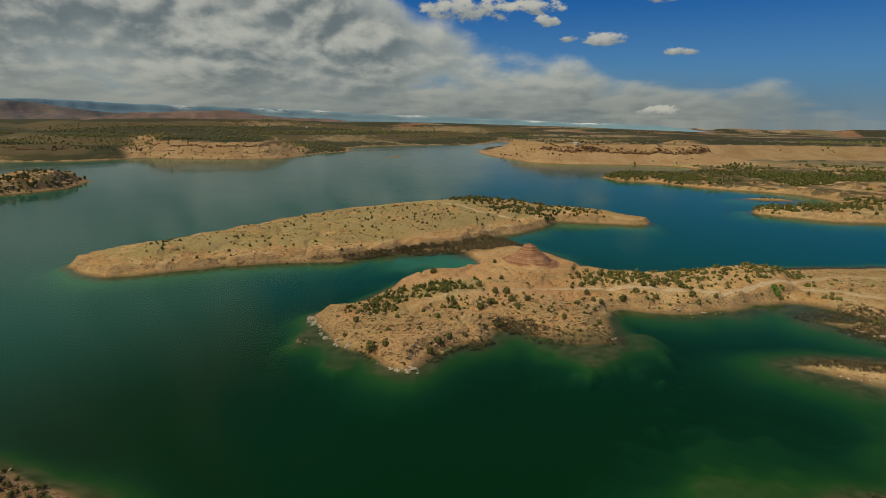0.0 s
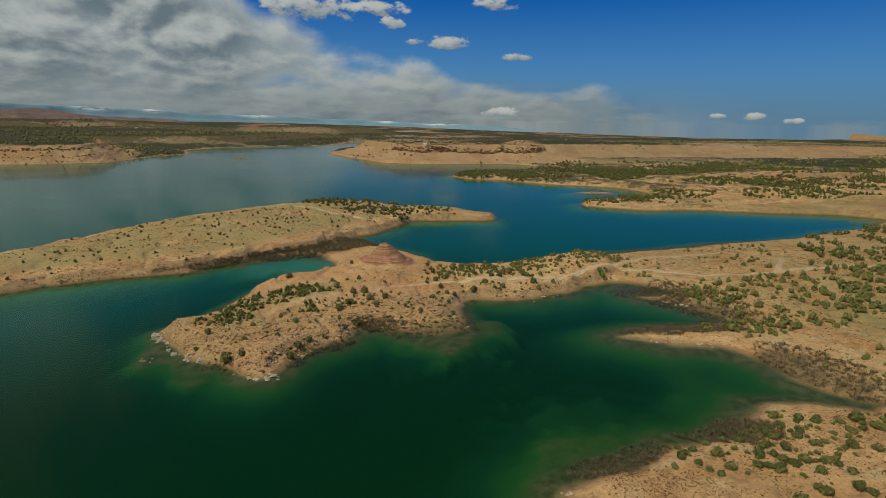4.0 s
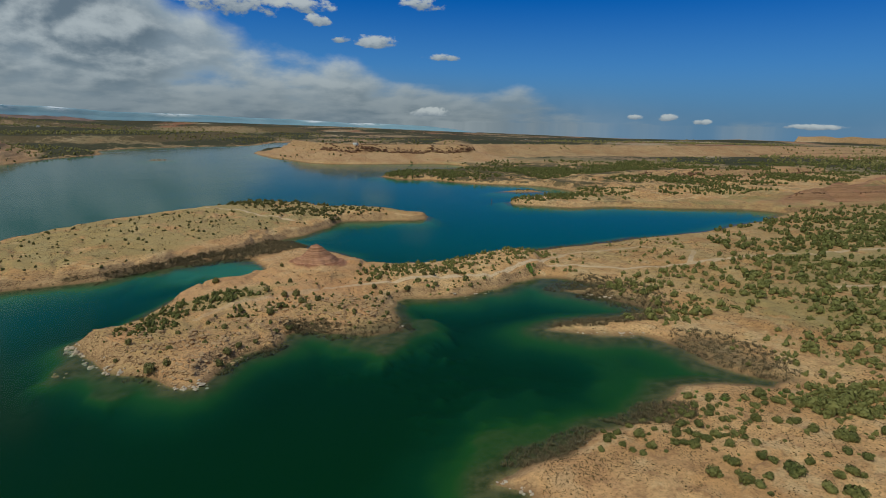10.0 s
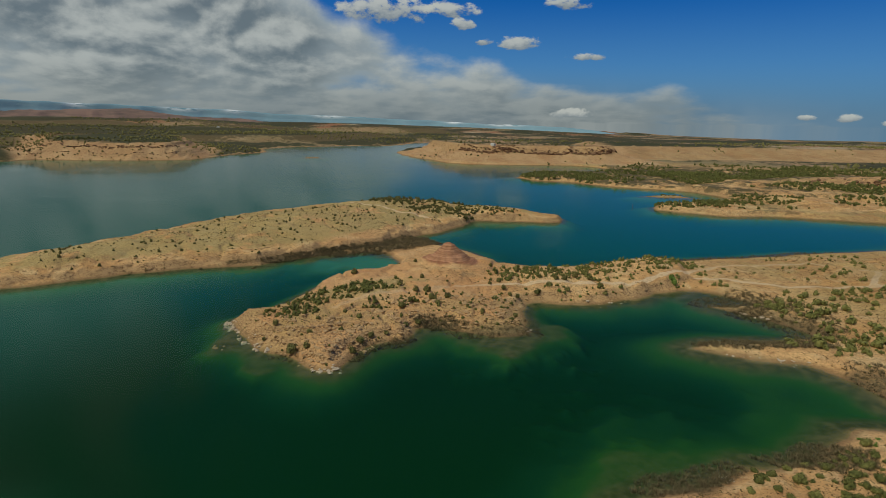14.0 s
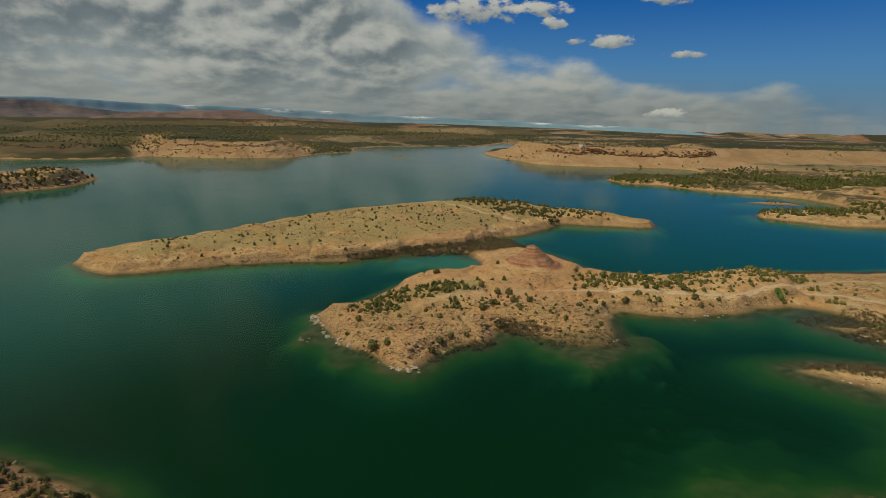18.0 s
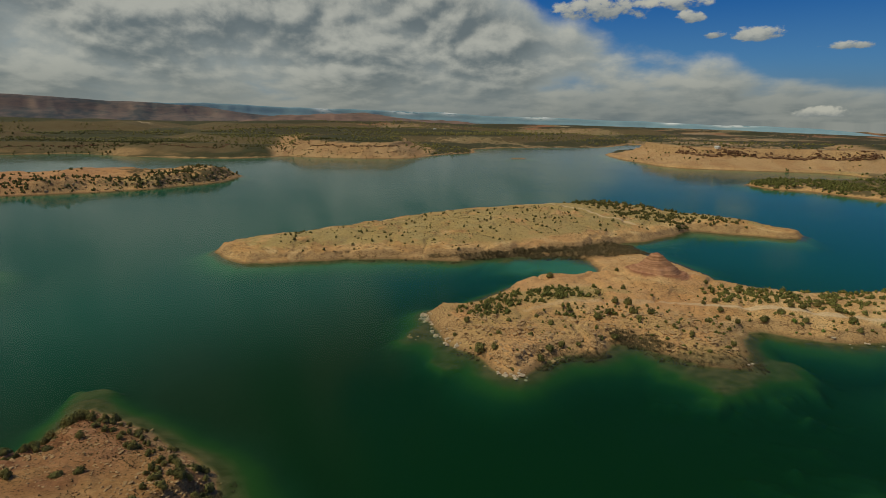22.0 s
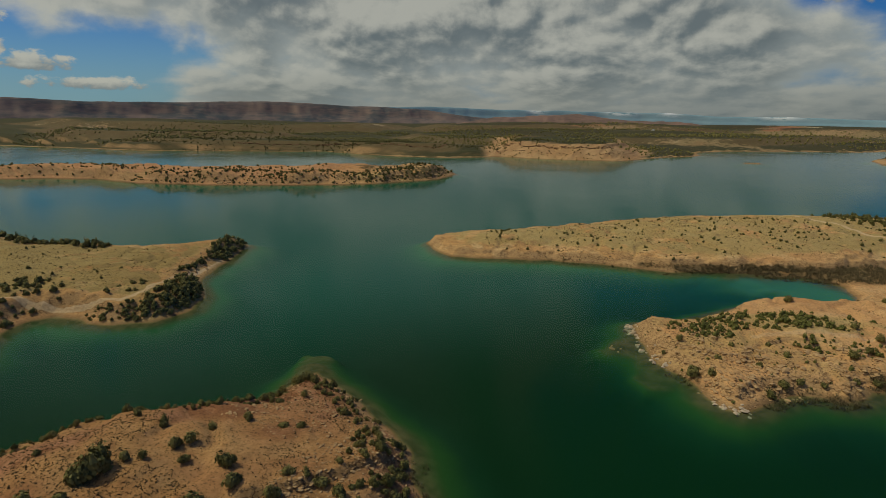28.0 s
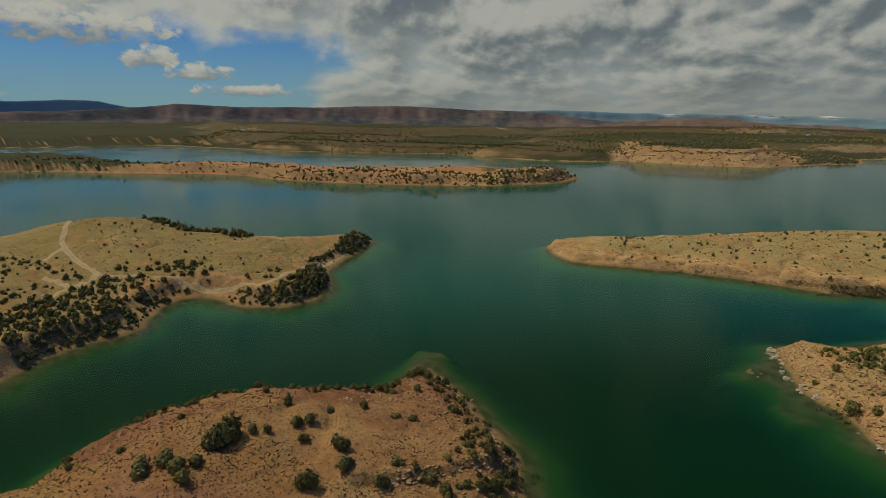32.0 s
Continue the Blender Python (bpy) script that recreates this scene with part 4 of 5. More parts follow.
def twigs(rng, stems, tall=0.75):
    """Bare brush: a cloud of thin stems that fan out of one root."""
    vs, fs = [], []
    for i in range(stems):
        a, lean = rng.uniform(0, 6.283), rng.uniform(0.2, 1.2)
        foot = np.array([rng.uniform(-0.6, 0.6), rng.uniform(-0.6, 0.6), 0])
        tip = foot + np.array([math.cos(a) * lean * 0.6, math.sin(a) * lean * 0.6, tall * rng.uniform(0.4, 1.1)])
        s = np.array([-math.sin(a), math.cos(a), 0]) * rng.uniform(0.02, 0.05)
        vs.append(np.array([foot - s, foot + s, tip + s, tip - s]))
        fs.append(np.array([[0, 1, 2], [0, 2, 3]]) + 4 * i)
    return np.concatenate(vs), np.concatenate(fs)


def boulder(rng, sub=2):
    """A block of sandstone: a ball cut flat by several planes."""
    v, f = BALL[sub]
    v = v.copy()
    for _ in range(9):
        w = rng.normal(0, 1, 3)
        w /= np.linalg.norm(w)
        over = np.maximum(v @ w - rng.uniform(0.45, 0.75), 0)
        v -= over[:, None] * w
    return v * [rng.uniform(0.9, 1.5), rng.uniform(0.8, 1.1), rng.uniform(0.55, 0.9)] + rng.uniform(-0.03, 0.03, v.shape), f


def joined(name, protos, x, y, z, size, mat, rng, label, category, squash=(1.0, 1.5)):
    """Many alike small plants or stones as one mesh."""
    vs, fs, n = [], [], 0
    pick = rng.integers(0, len(protos), len(x))
    turn = rng.uniform(0, 6.283, len(x))
    high = rng.uniform(*squash, len(x))
    for i, (pv, pf) in enumerate(protos):
        q = np.where(pick == i)[0]
        if len(q) == 0:
            continue
        c, s = np.cos(turn[q])[:, None], np.sin(turn[q])[:, None]
        X = (pv[None, :, 0] * c - pv[None, :, 1] * s) * size[q][:, None] + x[q][:, None]
        Y = (pv[None, :, 0] * s + pv[None, :, 1] * c) * size[q][:, None] + y[q][:, None]
        Z = pv[None, :, 2] * (size[q] * high[q])[:, None] + z[q][:, None]
        vs.append(np.stack([X, Y, Z], 2).reshape(-1, 3))
        fs.append((pf[None] + (np.arange(len(q)) * len(pv))[:, None, None] + n).reshape(-1, 3))
        n += len(q) * len(pv)
    return tagged(new(name, mesh_of(name, np.concatenate(vs), np.concatenate(fs), mat)), label, category, kind="stuff")


def scatter(rng, spots, low=0.35, high=60.0, roads=True, clump=0.0, size=30.0, seed=31):
    """Places and sizes in ellipses: x, y, radius across and along, turn, how many, least and greatest size."""
    out = []
    for cx, cy, ra, rb, turn, count, s0, s1 in spots:
        n = int(count * (2.2 if clump else 1.1))
        a, r = rng.uniform(0, 6.283, n), np.sqrt(rng.uniform(0, 1, n))
        u, v = np.cos(a) * r * ra, np.sin(a) * r * rb
        c, s = math.cos(radians(turn)), math.sin(radians(turn))
        x, y = cx + u * c - v * s, cy + u * s + v * c
        sz = s0 + (s1 - s0) * rng.uniform(0, 1, n) ** 1.8
        z = ground_z(x, y)
        ok = (z > low) & (z < high)
        if roads:
            ok &= bush_free(x, y) > 2.6
        if clump:
            ok &= fbm(x, y, size, 3, seed) + rng.uniform(-0.25, 0.25, n) > clump - 0.25
        out.append(np.stack([x, y, z, sz], 1)[ok][:int(count)])
    return np.concatenate(out).T


R = np.random.default_rng(7)

# ---------------------------------------------------------------- near bushes, each a thing
FORE_BUSHES = [(-80.5, 35.9, 4.5), (-80.1, 33.2, 4.0), (-74.0, 44.5, 2.0), (-78.5, 45.7, 2.4), (-77.8, 48.1, 2.4), (-78.1, 40.3, 1.6), (-68.2, 47.7, 2.8), (-64.2, 45.7, 3.0),
               (-80.7, 25.8, 2.9), (-77.9, 26.7, 2.7), (-77.5, 29.2, 2.5), (-81.4, 22.9, 3.0), (-102.1, 29.7, 1.7), (-100.1, 27.6, 1.5), (-91.6, 31.8, 1.4), (-72.6, 61.7, 2.0),
               (-70.2, 63.4, 1.7), (-80.2, 53.0, 1.8), (-77.9, 58.7, 1.5), (-91.9, 46.7, 1.7), (-85.5, 47.8, 2.2), (-64.5, 39.6, 3.2), (-60.5, 52.5, 2.1), (-56.5, 55.3, 2.6),
               (-59.2, 48.6, 2.4), (-58.4, 54.2, 1.4), (-79.2, 38.4, 1.9)]
POINT_BUSHES = [(-70.0, 73.5, 1.8), (-52.7, 55.1, 3.0), (-56.8, 59.5, 1.6), (-57.4, 67.7, 1.4), (-56.6, 64.3, 1.1), (-65.9, 72.8, 1.4), (-80.2, 73.3, 1.8), (-52.3, 58.9, 1.6),
                (-50.8, 60.6, 1.7), (-50.0, 62.7, 2.2), (-52.5, 69.8, 2.2), (-59.1, 71.6, 1.6), (-62.5, 71.6, 1.5), (-81.7, 77.9, 1.5), (-81.6, 68.2, 1.6), (-78.6, 59.0, 1.6)]
SHORE_BUSHES = [(87.8, 74.1, 1.6), (83.8, 70.0, 2.1), (86.5, 68.1, 1.7), (73.1, 70.1, 2.2), (72.2, 65.6, 1.9), (79.8, 67.6, 2.1), (80.0, 63.1, 2.1), (87.2, 64.5, 2.0),
                (86.5, 60.6, 1.9), (94.1, 72.4, 1.7), (98.8, 65.4, 2.1), (90.5, 58.5, 1.5), (75.4, 54.5, 2.7), (81.9, 55.6, 1.9), (79.1, 51.1, 2.5), (80.0, 49.3, 1.8),
                (88.6, 55.6, 2.0), (88.5, 53.3, 1.7), (88.8, 49.6, 3.0), (95.2, 51.1, 1.8), (79.8, 43.1, 1.9), (89.6, 44.4, 2.6), (92.5, 41.5, 2.7), (95.4, 46.3, 1.6),
                (98.0, 45.7, 2.2), (104.2, 50.4, 1.9)]
WASH_BUSHES = [(105.3, 47.6, 1.9), (100.0, 40.0, 2.3), (93.3, 37.0, 3.0), (108.9, 54.5, 2.3), (110.5, 53.6, 2.5), (119.7, 52.7, 2.0), (115.9, 44.8, 2.1), (115.7, 42.3, 1.6),
               (106.0, 37.1, 2.3), (92.5, 67.8, 1.3), (105.8, 58.0, 1.9), (101.6, 62.5, 1.9), (105.9, 62.3, 1.6), (94.5, 78.7, 2.2), (98.3, 76.2, 1.6), (101.6, 75.2, 2.2),
               (105.3, 73.4, 1.9), (109.5, 73.1, 2.6), (111.1, 69.6, 2.4), (113.5, 66.8, 2.4), (116.4, 65.5, 2.6), (119.4, 64.4, 2.8), (122.0, 62.9, 2.4), (128.9, 65.1, 2.2),
               (122.3, 58.1, 2.2), (133.3, 57.2, 2.4)]


def stem(rng):
    """A short forked trunk, mostly inside the leaves."""
    vs, fs = [], []
    for i in range(3):
        a = i * 2.1 + rng.uniform(-0.4, 0.4)
        top = np.array([math.cos(a) * 0.3, math.sin(a) * 0.3, 0.6])
        ring = np.array([[math.cos(b), math.sin(b), 0] for b in np.arange(5) * 1.2566])
        vs += [ring * 0.09 + [0, 0, -0.12], ring * 0.03 + top]
        for j in range(5):
            p, q, n = j, (j + 1) % 5, 10 * i
            fs += [[n + p, n + q, n + 5 + q], [n + p, n + 5 + q, n + 5 + p]]
    return np.concatenate(vs), np.array(fs)


def bush_kind(name, leaf, label, category, group, tall, lobes):
    root = tagged(new(name), label, category, group)
    t = new("trunk", mesh_of("trunk", *stem(R), M_BARK))
    c = new("crown", mesh_of("crown", *crown(R, lobes, 75 * lobes + 120, tall, 0.55, 0.17), leaf))
    t.parent = c.parent = root
    return root


def plant(kinds, places, used):
    """Stands a copy of one of the kinds at each place x, y, z, radius."""
    for x, y, z, s in places:
        i = int(R.integers(0, len(kinds)))
        m = pose(x, y, z - 0.05, 0, 0, float(R.uniform(0, 360))) @ Matrix.Diagonal((s * float(R.uniform(0.85, 1.15)), s * float(R.uniform(0.85, 1.15)), s * float(R.uniform(1.05, 1.55)), 1))
        ob = kinds[i] if i not in used else copy_thing(kinds[i], Matrix())
        used.add(i)
        ob.matrix_basis = m


def known(places, grow=0.62):
    a = np.array(places)
    z = ground_z(a[:, 0], a[:, 1])
    return np.stack([a[:, 0], a[:, 1], np.maximum(z, 0.1), a[:, 2] * grow], 1)


JUNIPERS = [bush_kind("juniper", M_LEAF, "dark olive green juniper bush on dry sandy ground", "bush", "junipers on the point", R.uniform(0.7, 1.0), n) for n in (4, 5, 6, 7)]
GREASEWOOD = [bush_kind("shrub", M_SHRUB, "bright olive green rounded shrub on sandy ground", "shrub", "shrubs on the near shore", R.uniform(0.6, 0.85), n) for n in (3, 4, 5, 6)]
extra_fore = scatter(R, [(-90, 75, 6, 12, 20, 50, 0.5, 1.1), (-72, 79, 16, 5, -12, 60, 0.45, 1.0), (-56, 70, 6, 8, 0, 36, 0.5, 1.0), (-93, 57, 3.5, 13, -32, 80, 0.4, 1.0), (-103, 35, 3, 14, 2, 50, 0.4, 0.9), (-50, 62, 3, 12, 0, 30, 0.5, 1.0), (-75, 15, 25, 20, 0, 14, 0.6, 1.4)], 0.3)
plant(JUNIPERS, np.concatenate([known(FORE_BUSHES, 0.52), known(POINT_BUSHES, 0.52), extra_fore.T[:, [0, 1, 2, 3]]]), set())
ISLAND_BUSHES = [(-13.6, 150.3, 1.6), (-24.9, 146.4, 2.0), (-15.2, 142.0, 2.0), (-1.9, 151.5, 2.0), (-1.5, 138.9, 2.6), (1.3, 141.9, 2.0), (5.9, 143.9, 1.8), (-6.7, 143.6, 1.9), (-6.1, 156.5, 1.7), (-3.4, 133.8, 2.4),
                 (-18.9, 135.0, 3.4), (-15.4, 135.0, 2.4), (-27.2, 141.9, 1.4), (11.6, 149.1, 1.8), (-4.2, 196.1, 2.4), (11.8, 181.7, 2.2), (16.9, 174.3, 2.4), (20.8, 174.9, 3.0), (21.6, 166.1, 3.2), (22.5, 161.7, 2.2),
                 (26.5, 167.0, 2.4), (14.2, 165.9, 2.4), (11.1, 160.0, 2.4), (47.5, 183.6, 2.2), (43.8, 181.3, 1.8), (47.7, 176.6, 2.0), (48.7, 171.4, 2.0), (51.0, 170.5, 2.0), (42.1, 166.6, 2.0), (35.4, 153.9, 1.8)]
CAUSEWAY_BUSHES = [(46.2, 154.1, 2.0), (31.7, 159.0, 1.5), (15.8, 152.8, 2.4), (59.2, 173.6, 2.4), (57.6, 196.4, 2.4), (64.8, 177.1, 2.2), (69.9, 173.0, 2.2), (19.6, 207.5, 1.8), (20.3, 188.0, 1.8), (48.8, 201.9, 2.2),
                   (69.0, 182.7, 2.4), (72.0, 182.6, 2.4), (77.9, 187.1, 2.4), (81.8, 182.6, 2.2), (83.3, 176.3, 2.2), (83.4, 171.9, 2.0)]
ISLAND_JUNIPERS = [bush_kind("juniper", M_LEAF, "small dark green juniper on the rocky island", "bush", "junipers on the island", R.uniform(0.7, 1.0), n) for n in (3, 4, 5)]
plant(ISLAND_JUNIPERS, np.concatenate([known(ISLAND_BUSHES, 0.55), known(CAUSEWAY_BUSHES, 0.55)]), set())
extra_right = scatter(R, [(80, 69, 20, 8, -10, 60, 0.5, 1.1), (110, 45, 40, 30, 0, 130, 0.4, 1.1), (84, 76, 15, 3, -10, 46, 0.5, 1.1)], 0.4)
plant(GREASEWOOD, np.concatenate([known(SHORE_BUSHES), known(WASH_BUSHES), extra_right.T]), set())

# ---------------------------------------------------------------- the rest of the vegetation
MID = [crown(R, n, 52, t, 0.62, 0.30) for n, t in ((2, 0.7), (3, 0.8), (3, 0.95), (4, 0.7), (3, 0.85))]
LOW = [crown(R, 2, 22, t, 0.5, 0.42) for t in (0.65, 0.8, 0.95)]
TUFT = [tuft(R, 4) for _ in range(5)]
BRUSH = [twigs(R, 22) for _ in range(5)]

right_spots = [(135, 75, 22, 25, 0, 130, 0.5, 1.2), (140, 110, 20, 25, 0, 110, 0.5, 1.2), (119, 66, 20, 6, -28, 70, 0.9, 1.7), (190, 60, 90, 75, 0, 620, 0.7, 1.9), (190, 130, 75, 45, 0, 520, 0.7, 1.9), (170, 200, 60, 22, 10, 80, 0.6, 1.2), (85, 195, 40, 14, 5, 170, 0.5, 1.1), (120, 205, 35, 8, 5, 80, 0.6, 1.2)]
x, y, z, s = scatter(R, right_spots, 0.5, 30, True, 0.12, 26, 131)
joined("shore_shrubs", MID, x, y, z - 0.05, s * 1.12, M_SHRUB, R, "scattered olive green shrubs on the dry plain beside the lake", "shrubs")
x, y, z, s = scatter(R, [(300, 110, 120, 100, 0, 900, 0.9, 2.3), (330, 205, 100, 40, 10, 520, 1.0, 2.2), (430, 190, 140, 90, 0, 650, 1.0, 2.3)], 0.5, 30, True, 0.12, 26, 131)
joined("plain_shrubs", LOW, x, y, z - 0.05, s, M_SHRUB, R, "olive green shrubs scattered over the dry plain", "shrubs")
x, y, z, s = scatter(R, [(-22, 156, 8, 5.5, 0, 75, 0.4, 1.2), (-18, 163, 6, 7, 0, 44, 0.4, 1.1), (-7, 171, 13, 11, 0, 135, 0.4, 1.2), (1, 177, 10, 7, 0, 70, 0.5, 1.2), (8, 166, 12, 6, 0, 50, 0.4, 1.0), (25, 175, 36, 16, 0, 80, 0.3, 0.9), (35, 160, 30, 14, 0, 110, 0.25, 0.8), (62, 190, 16, 12, 0, 110, 0.5, 1.2), (-15, 145, 22, 22, 0, 60, 0.25, 0.7), (85, 188, 36, 20, 0, 190, 0.5, 1.2)], 0.4)
joined("island_shrubs", MID, x, y, z - 0.05, s, M_SHRUB, R, "small olive green shrubs on the rocky island", "shrubs")
x, y, z, s = scatter(R, [(40, 358, 55, 26, -35, 260, 0.8, 1.8), (60, 335, 40, 14, -10, 110, 0.7, 1.5), (-60, 270, 80, 40, 40, 240, 0.35, 1.0), (10, 310, 40, 30, 40, 60, 0.5, 1.2), (-100, 235, 40, 16, 20, 30, 0.4, 0.9)], 0.4)
joined("long_island_shrubs", MID, x, y, z - 0.05, s, M_LEAF, R, "dark green shrubs on the long low island", "shrubs")
x, y, z, s = scatter(R, [(-189, 124, 9, 44, 40, 300, 0.9, 2.0), (-213, 151, 8, 18, 40, 70, 1.1, 2.2), (-165, 96, 9, 12, 20, 50, 0.9, 1.8), (-172, 92, 12, 14, 0, 30, 0.9, 1.7), (-186, 44, 20, 40, 35, 430, 0.45, 1.6), (-180, 20, 24, 30, 0, 270, 0.5, 1.7), (-225, 25, 35, 18, 10, 110, 0.6, 1.5),
                         (-268, 96, 34, 6, 28, 70, 1.3, 2.6), (-240, 80, 50, 28, 20, 50, 0.4, 1.0), (-178, 68, 12, 5, 18, 60, 0.5, 1.3), (-182, 55, 7, 8, 0, 50, 0.5, 1.2), (-171, 44, 6, 9, 20, 50, 0.5, 1.2), (-165, 28, 6, 13, 10, 70, 0.5, 1.3), (-162, 92, 4, 10, 0, 36, 0.6, 1.4), (-171, 78, 10, 4, 20, 50, 0.5, 1.2), (-164, 86, 4, 7, 0, 34, 0.5, 1.2), (-205, 58, 18, 14, 0, 30, 0.8, 1.6)], 0.4)
joined("peninsula_junipers", MID, x, y, z - 0.05, s, M_LEAF, R, "dark junipers along the bank of the peninsula", "junipers")
x, y, z, s = scatter(R, [(-430, 348, 150, 26, 36, 760, 0.8, 1.9), (-348, 450, 70, 26, 82, 320, 0.8, 1.9), (-630, 262, 110, 30, 25, 160, 0.9, 1.9), (-790, 150, 100, 40, 40, 140, 1.0, 2.3), (-520, 345, 120, 25, 36, 80, 1.0, 2.0)], 0.8)
joined("far_peninsula_junipers", LOW, x, y, z - 0.05, s, M_LEAF, R, "dark junipers dotted over the far red peninsula", "junipers")
x, y, z, s = scatter(R, [(330, 400, 140, 50, 12, 1300, 1.0, 2.4), (520, 410, 190, 60, 10, 1500, 1.1, 2.5), (300, 560, 150, 60, -12, 1700, 1.1, 2.6), (560, 590, 260, 60, 0, 1800, 1.2, 2.7), (420, 690, 200, 40, -5, 500, 1.1, 2.4), (800, 520, 260, 120, 0, 1200, 1.2, 2.6), (820, 330, 240, 40, 10, 700, 1.2, 2.4)], 0.6, 60, False, 0.1, 60, 137)
xa, ya, za, sa = scatter(R, [(240, 372, 40, 16, 8, 220, 0.8, 1.9), (300, 385, 50, 22, 10, 200, 0.9, 2.0), (215, 600, 55, 34, -20, 320, 0.9, 2.1), (255, 560, 40, 30, -30, 220, 0.9, 2.1), (330, 620, 60, 40, -10, 220, 1.0, 2.2)], 0.6)
x, y, z, s = np.concatenate([x, xa]), np.concatenate([y, ya]), np.concatenate([z, za]), np.concatenate([s, sa])
joined("north_shore_shrubs", LOW, x, y, z - 0.05, s * 0.95, M_SHRUB, R, "dense olive scrub along the far shore", "scrub")
x, y, z, s = scatter(R, [(250, 900, 180, 120, -30, 130, 1.2, 2.4), (-360, 860, 120, 60, 0, 260, 0.7, 1.7), (1005, 620, 70, 26, 20, 70, 2.0, 4.5), (1190, 668, 90, 22, 10, 50, 2.0, 4.5), (-640, 850, 240, 80, 15, 620, 1.0, 2.4), (-1000, 740, 300, 110, 20, 620, 1.1, 2.6), (-80, 900, 14, 6, 0, 14, 0.8, 1.4), (255, 437, 16, 7, 0, 24, 0.5, 1.2)], 0.3)
joined("far_shore_junipers", LOW, x, y, z - 0.05, s, M_LEAF, R, "far dark junipers on the bluffs across the lake", "junipers")
# junipers standing all over the far plain
def far_crown(rng):
    v, f = BALL[1]
    a = v * [0.8, 0.8, 0.75] * (1 + rng.uniform(-0.25, 0.25, (len(v), 1))) + [0, 0, 0.6]
    b = v * [0.5, 0.5, 0.45] * (1 + rng.uniform(-0.25, 0.25, (len(v), 1))) + [rng.uniform(-0.7, 0.7), rng.uniform(-0.7, 0.7), 0.4]
    return np.concatenate([a, b]), np.concatenate([f, f + len(v)])


FAR_CROWN = [far_crown(R) for _ in range(4)]
x, y, z, s = scatter(R, [(-420, 1080, 260, 160, -20, 700, 1.0, 2.4), (-850, 980, 330, 160, 25, 1500, 1.1, 2.6), (-1350, 760, 380, 200, 25, 1500, 1.2, 2.8), (-1500, 1150, 500, 260, 30, 1300, 1.3, 3.0), (-700, 1500, 500, 260, 10, 1300, 1.3, 3.0),
                         (0, 1620, 420, 200, 0, 700, 1.3, 3.0), (-300, 2100, 700, 300, 0, 900, 1.5, 3.4), (700, 1000, 400, 130, 0, 500, 1.2, 2.4), (1300, 900, 500, 220, 0, 700, 1.3, 2.8), (1000, 650, 400, 150, 0, 900, 1.2, 2.6), (900, 1500, 700, 220, 0, 500, 1.4, 3.0)], 1.2, 90, False, 0.08, 150, 139)
joined("far_plain_junipers", FAR_CROWN, x, y, z - 0.1, s, M_LEAF, R, "dark junipers scattered over the far dry plain", "junipers")
# bare brush along the margins and in the shallows
x, y, z, s = scatter(R, MARSH + [(22, 152, 9, 3, 0, 60, 0.4, 0.9), (4, 139, 10, 3, 20, 40, 0.4, 0.9), (-20, 134, 6, 3, -20, 24, 0.4, 0.9),
                                (-50, 68, 5, 8, 0, 60, 0.5, 1.0), (8, 216, 12, 3, 10, 60, 0.5, 1.0), (-92, 80, 6, 8, 0, 60, 0.3, 0.7), (-66, 224, 30, 3, 10, 40, 0.5, 1.1)], -0.7, 2.2)
joined("bare_brush", BRUSH, x, y, z - 0.05, s, M_TAMARISK, R, "grey brown leafless brush along the waterline", "brush")
# low tufts
x, y, z, s = scatter(R, [(-80, 45, 36, 46, 20, 12000, 0.14, 0.40), (95, 45, 60, 34, 0, 8500, 0.16, 0.46), (62, 60, 16, 14, 0, 2600, 0.12, 0.30), (150, 110, 50, 50, 0, 3600, 0.2, 0.55), (20, 165, 60, 34, 0, 2000, 0.2, 0.5), (-60, 270, 95, 50, 40, 3600, 0.2, 0.6),
                         (-235, 75, 70, 50, 20, 2600, 0.2, 0.6), (60, 345, 60, 40, -30, 1200, 0.25, 0.6), (180, 190, 70, 40, 0, 2600, 0.25, 0.6)], 0.4, 60, True, 0.10, 9, 211)
joined("sage_tufts", TUFT, x, y, z - 0.02, s, M_SAGE, R, "low dry sage and grass tufts on the bare ground", "tufts", (0.55, 0.85))
x, y, z, s = scatter(R, [(111, 72, 20, 4, -28, 14, 0.5, 0.9), (116, 184, 1.5, 1.5, 0, 5, 1.0, 1.6), (70, 171, 6, 2, 0, 5, 0.5, 1.0)], 0.2)
joined("fresh_shrubs", MID, x, y, z - 0.05, s, M_FRESH, R, "fresh bright green leafy shrubs near the water", "shrubs")

# ---------------------------------------------------------------- stones
STONES = [boulder(R) for _ in range(6)]
PEBBLES = [boulder(R, 1) for _ in range(5)]
rock_mesh = [mesh_of("boulder", v, f, M_ROCK) for v, f in STONES]
pale_mesh = [mesh_of("boulder", v, f, M_PALE) for v, f in STONES]


def stones(meshes, line, count, wide, s0, s1, label, group, flat=1.0):
    p = np.array(line, float)
    for _ in range(count):
        i = int(R.integers(0, len(p) - 1)) if len(p) > 2 else 0
        t = float(R.uniform(0, 1))
        x, y = p[i] * (1 - t) + p[i + 1] * t + R.normal(0, wide, 2)
        s = s0 + (s1 - s0) * float(R.uniform(0, 1)) ** 2
        z = float(ground_z(x, y)[0])
        if z < -0.6:
            continue
        ob = new("boulder", meshes[int(R.integers(0, len(meshes)))])
        ob.matrix_basis = pose(x, y, z + 0.12 * s, float(R.uniform(-14, 14)), float(R.uniform(-14, 14)), float(R.uniform(0, 360))) @ Matrix.Diagonal((s, s, s * flat, 1))
        tagged(ob, label, "boulder", group)


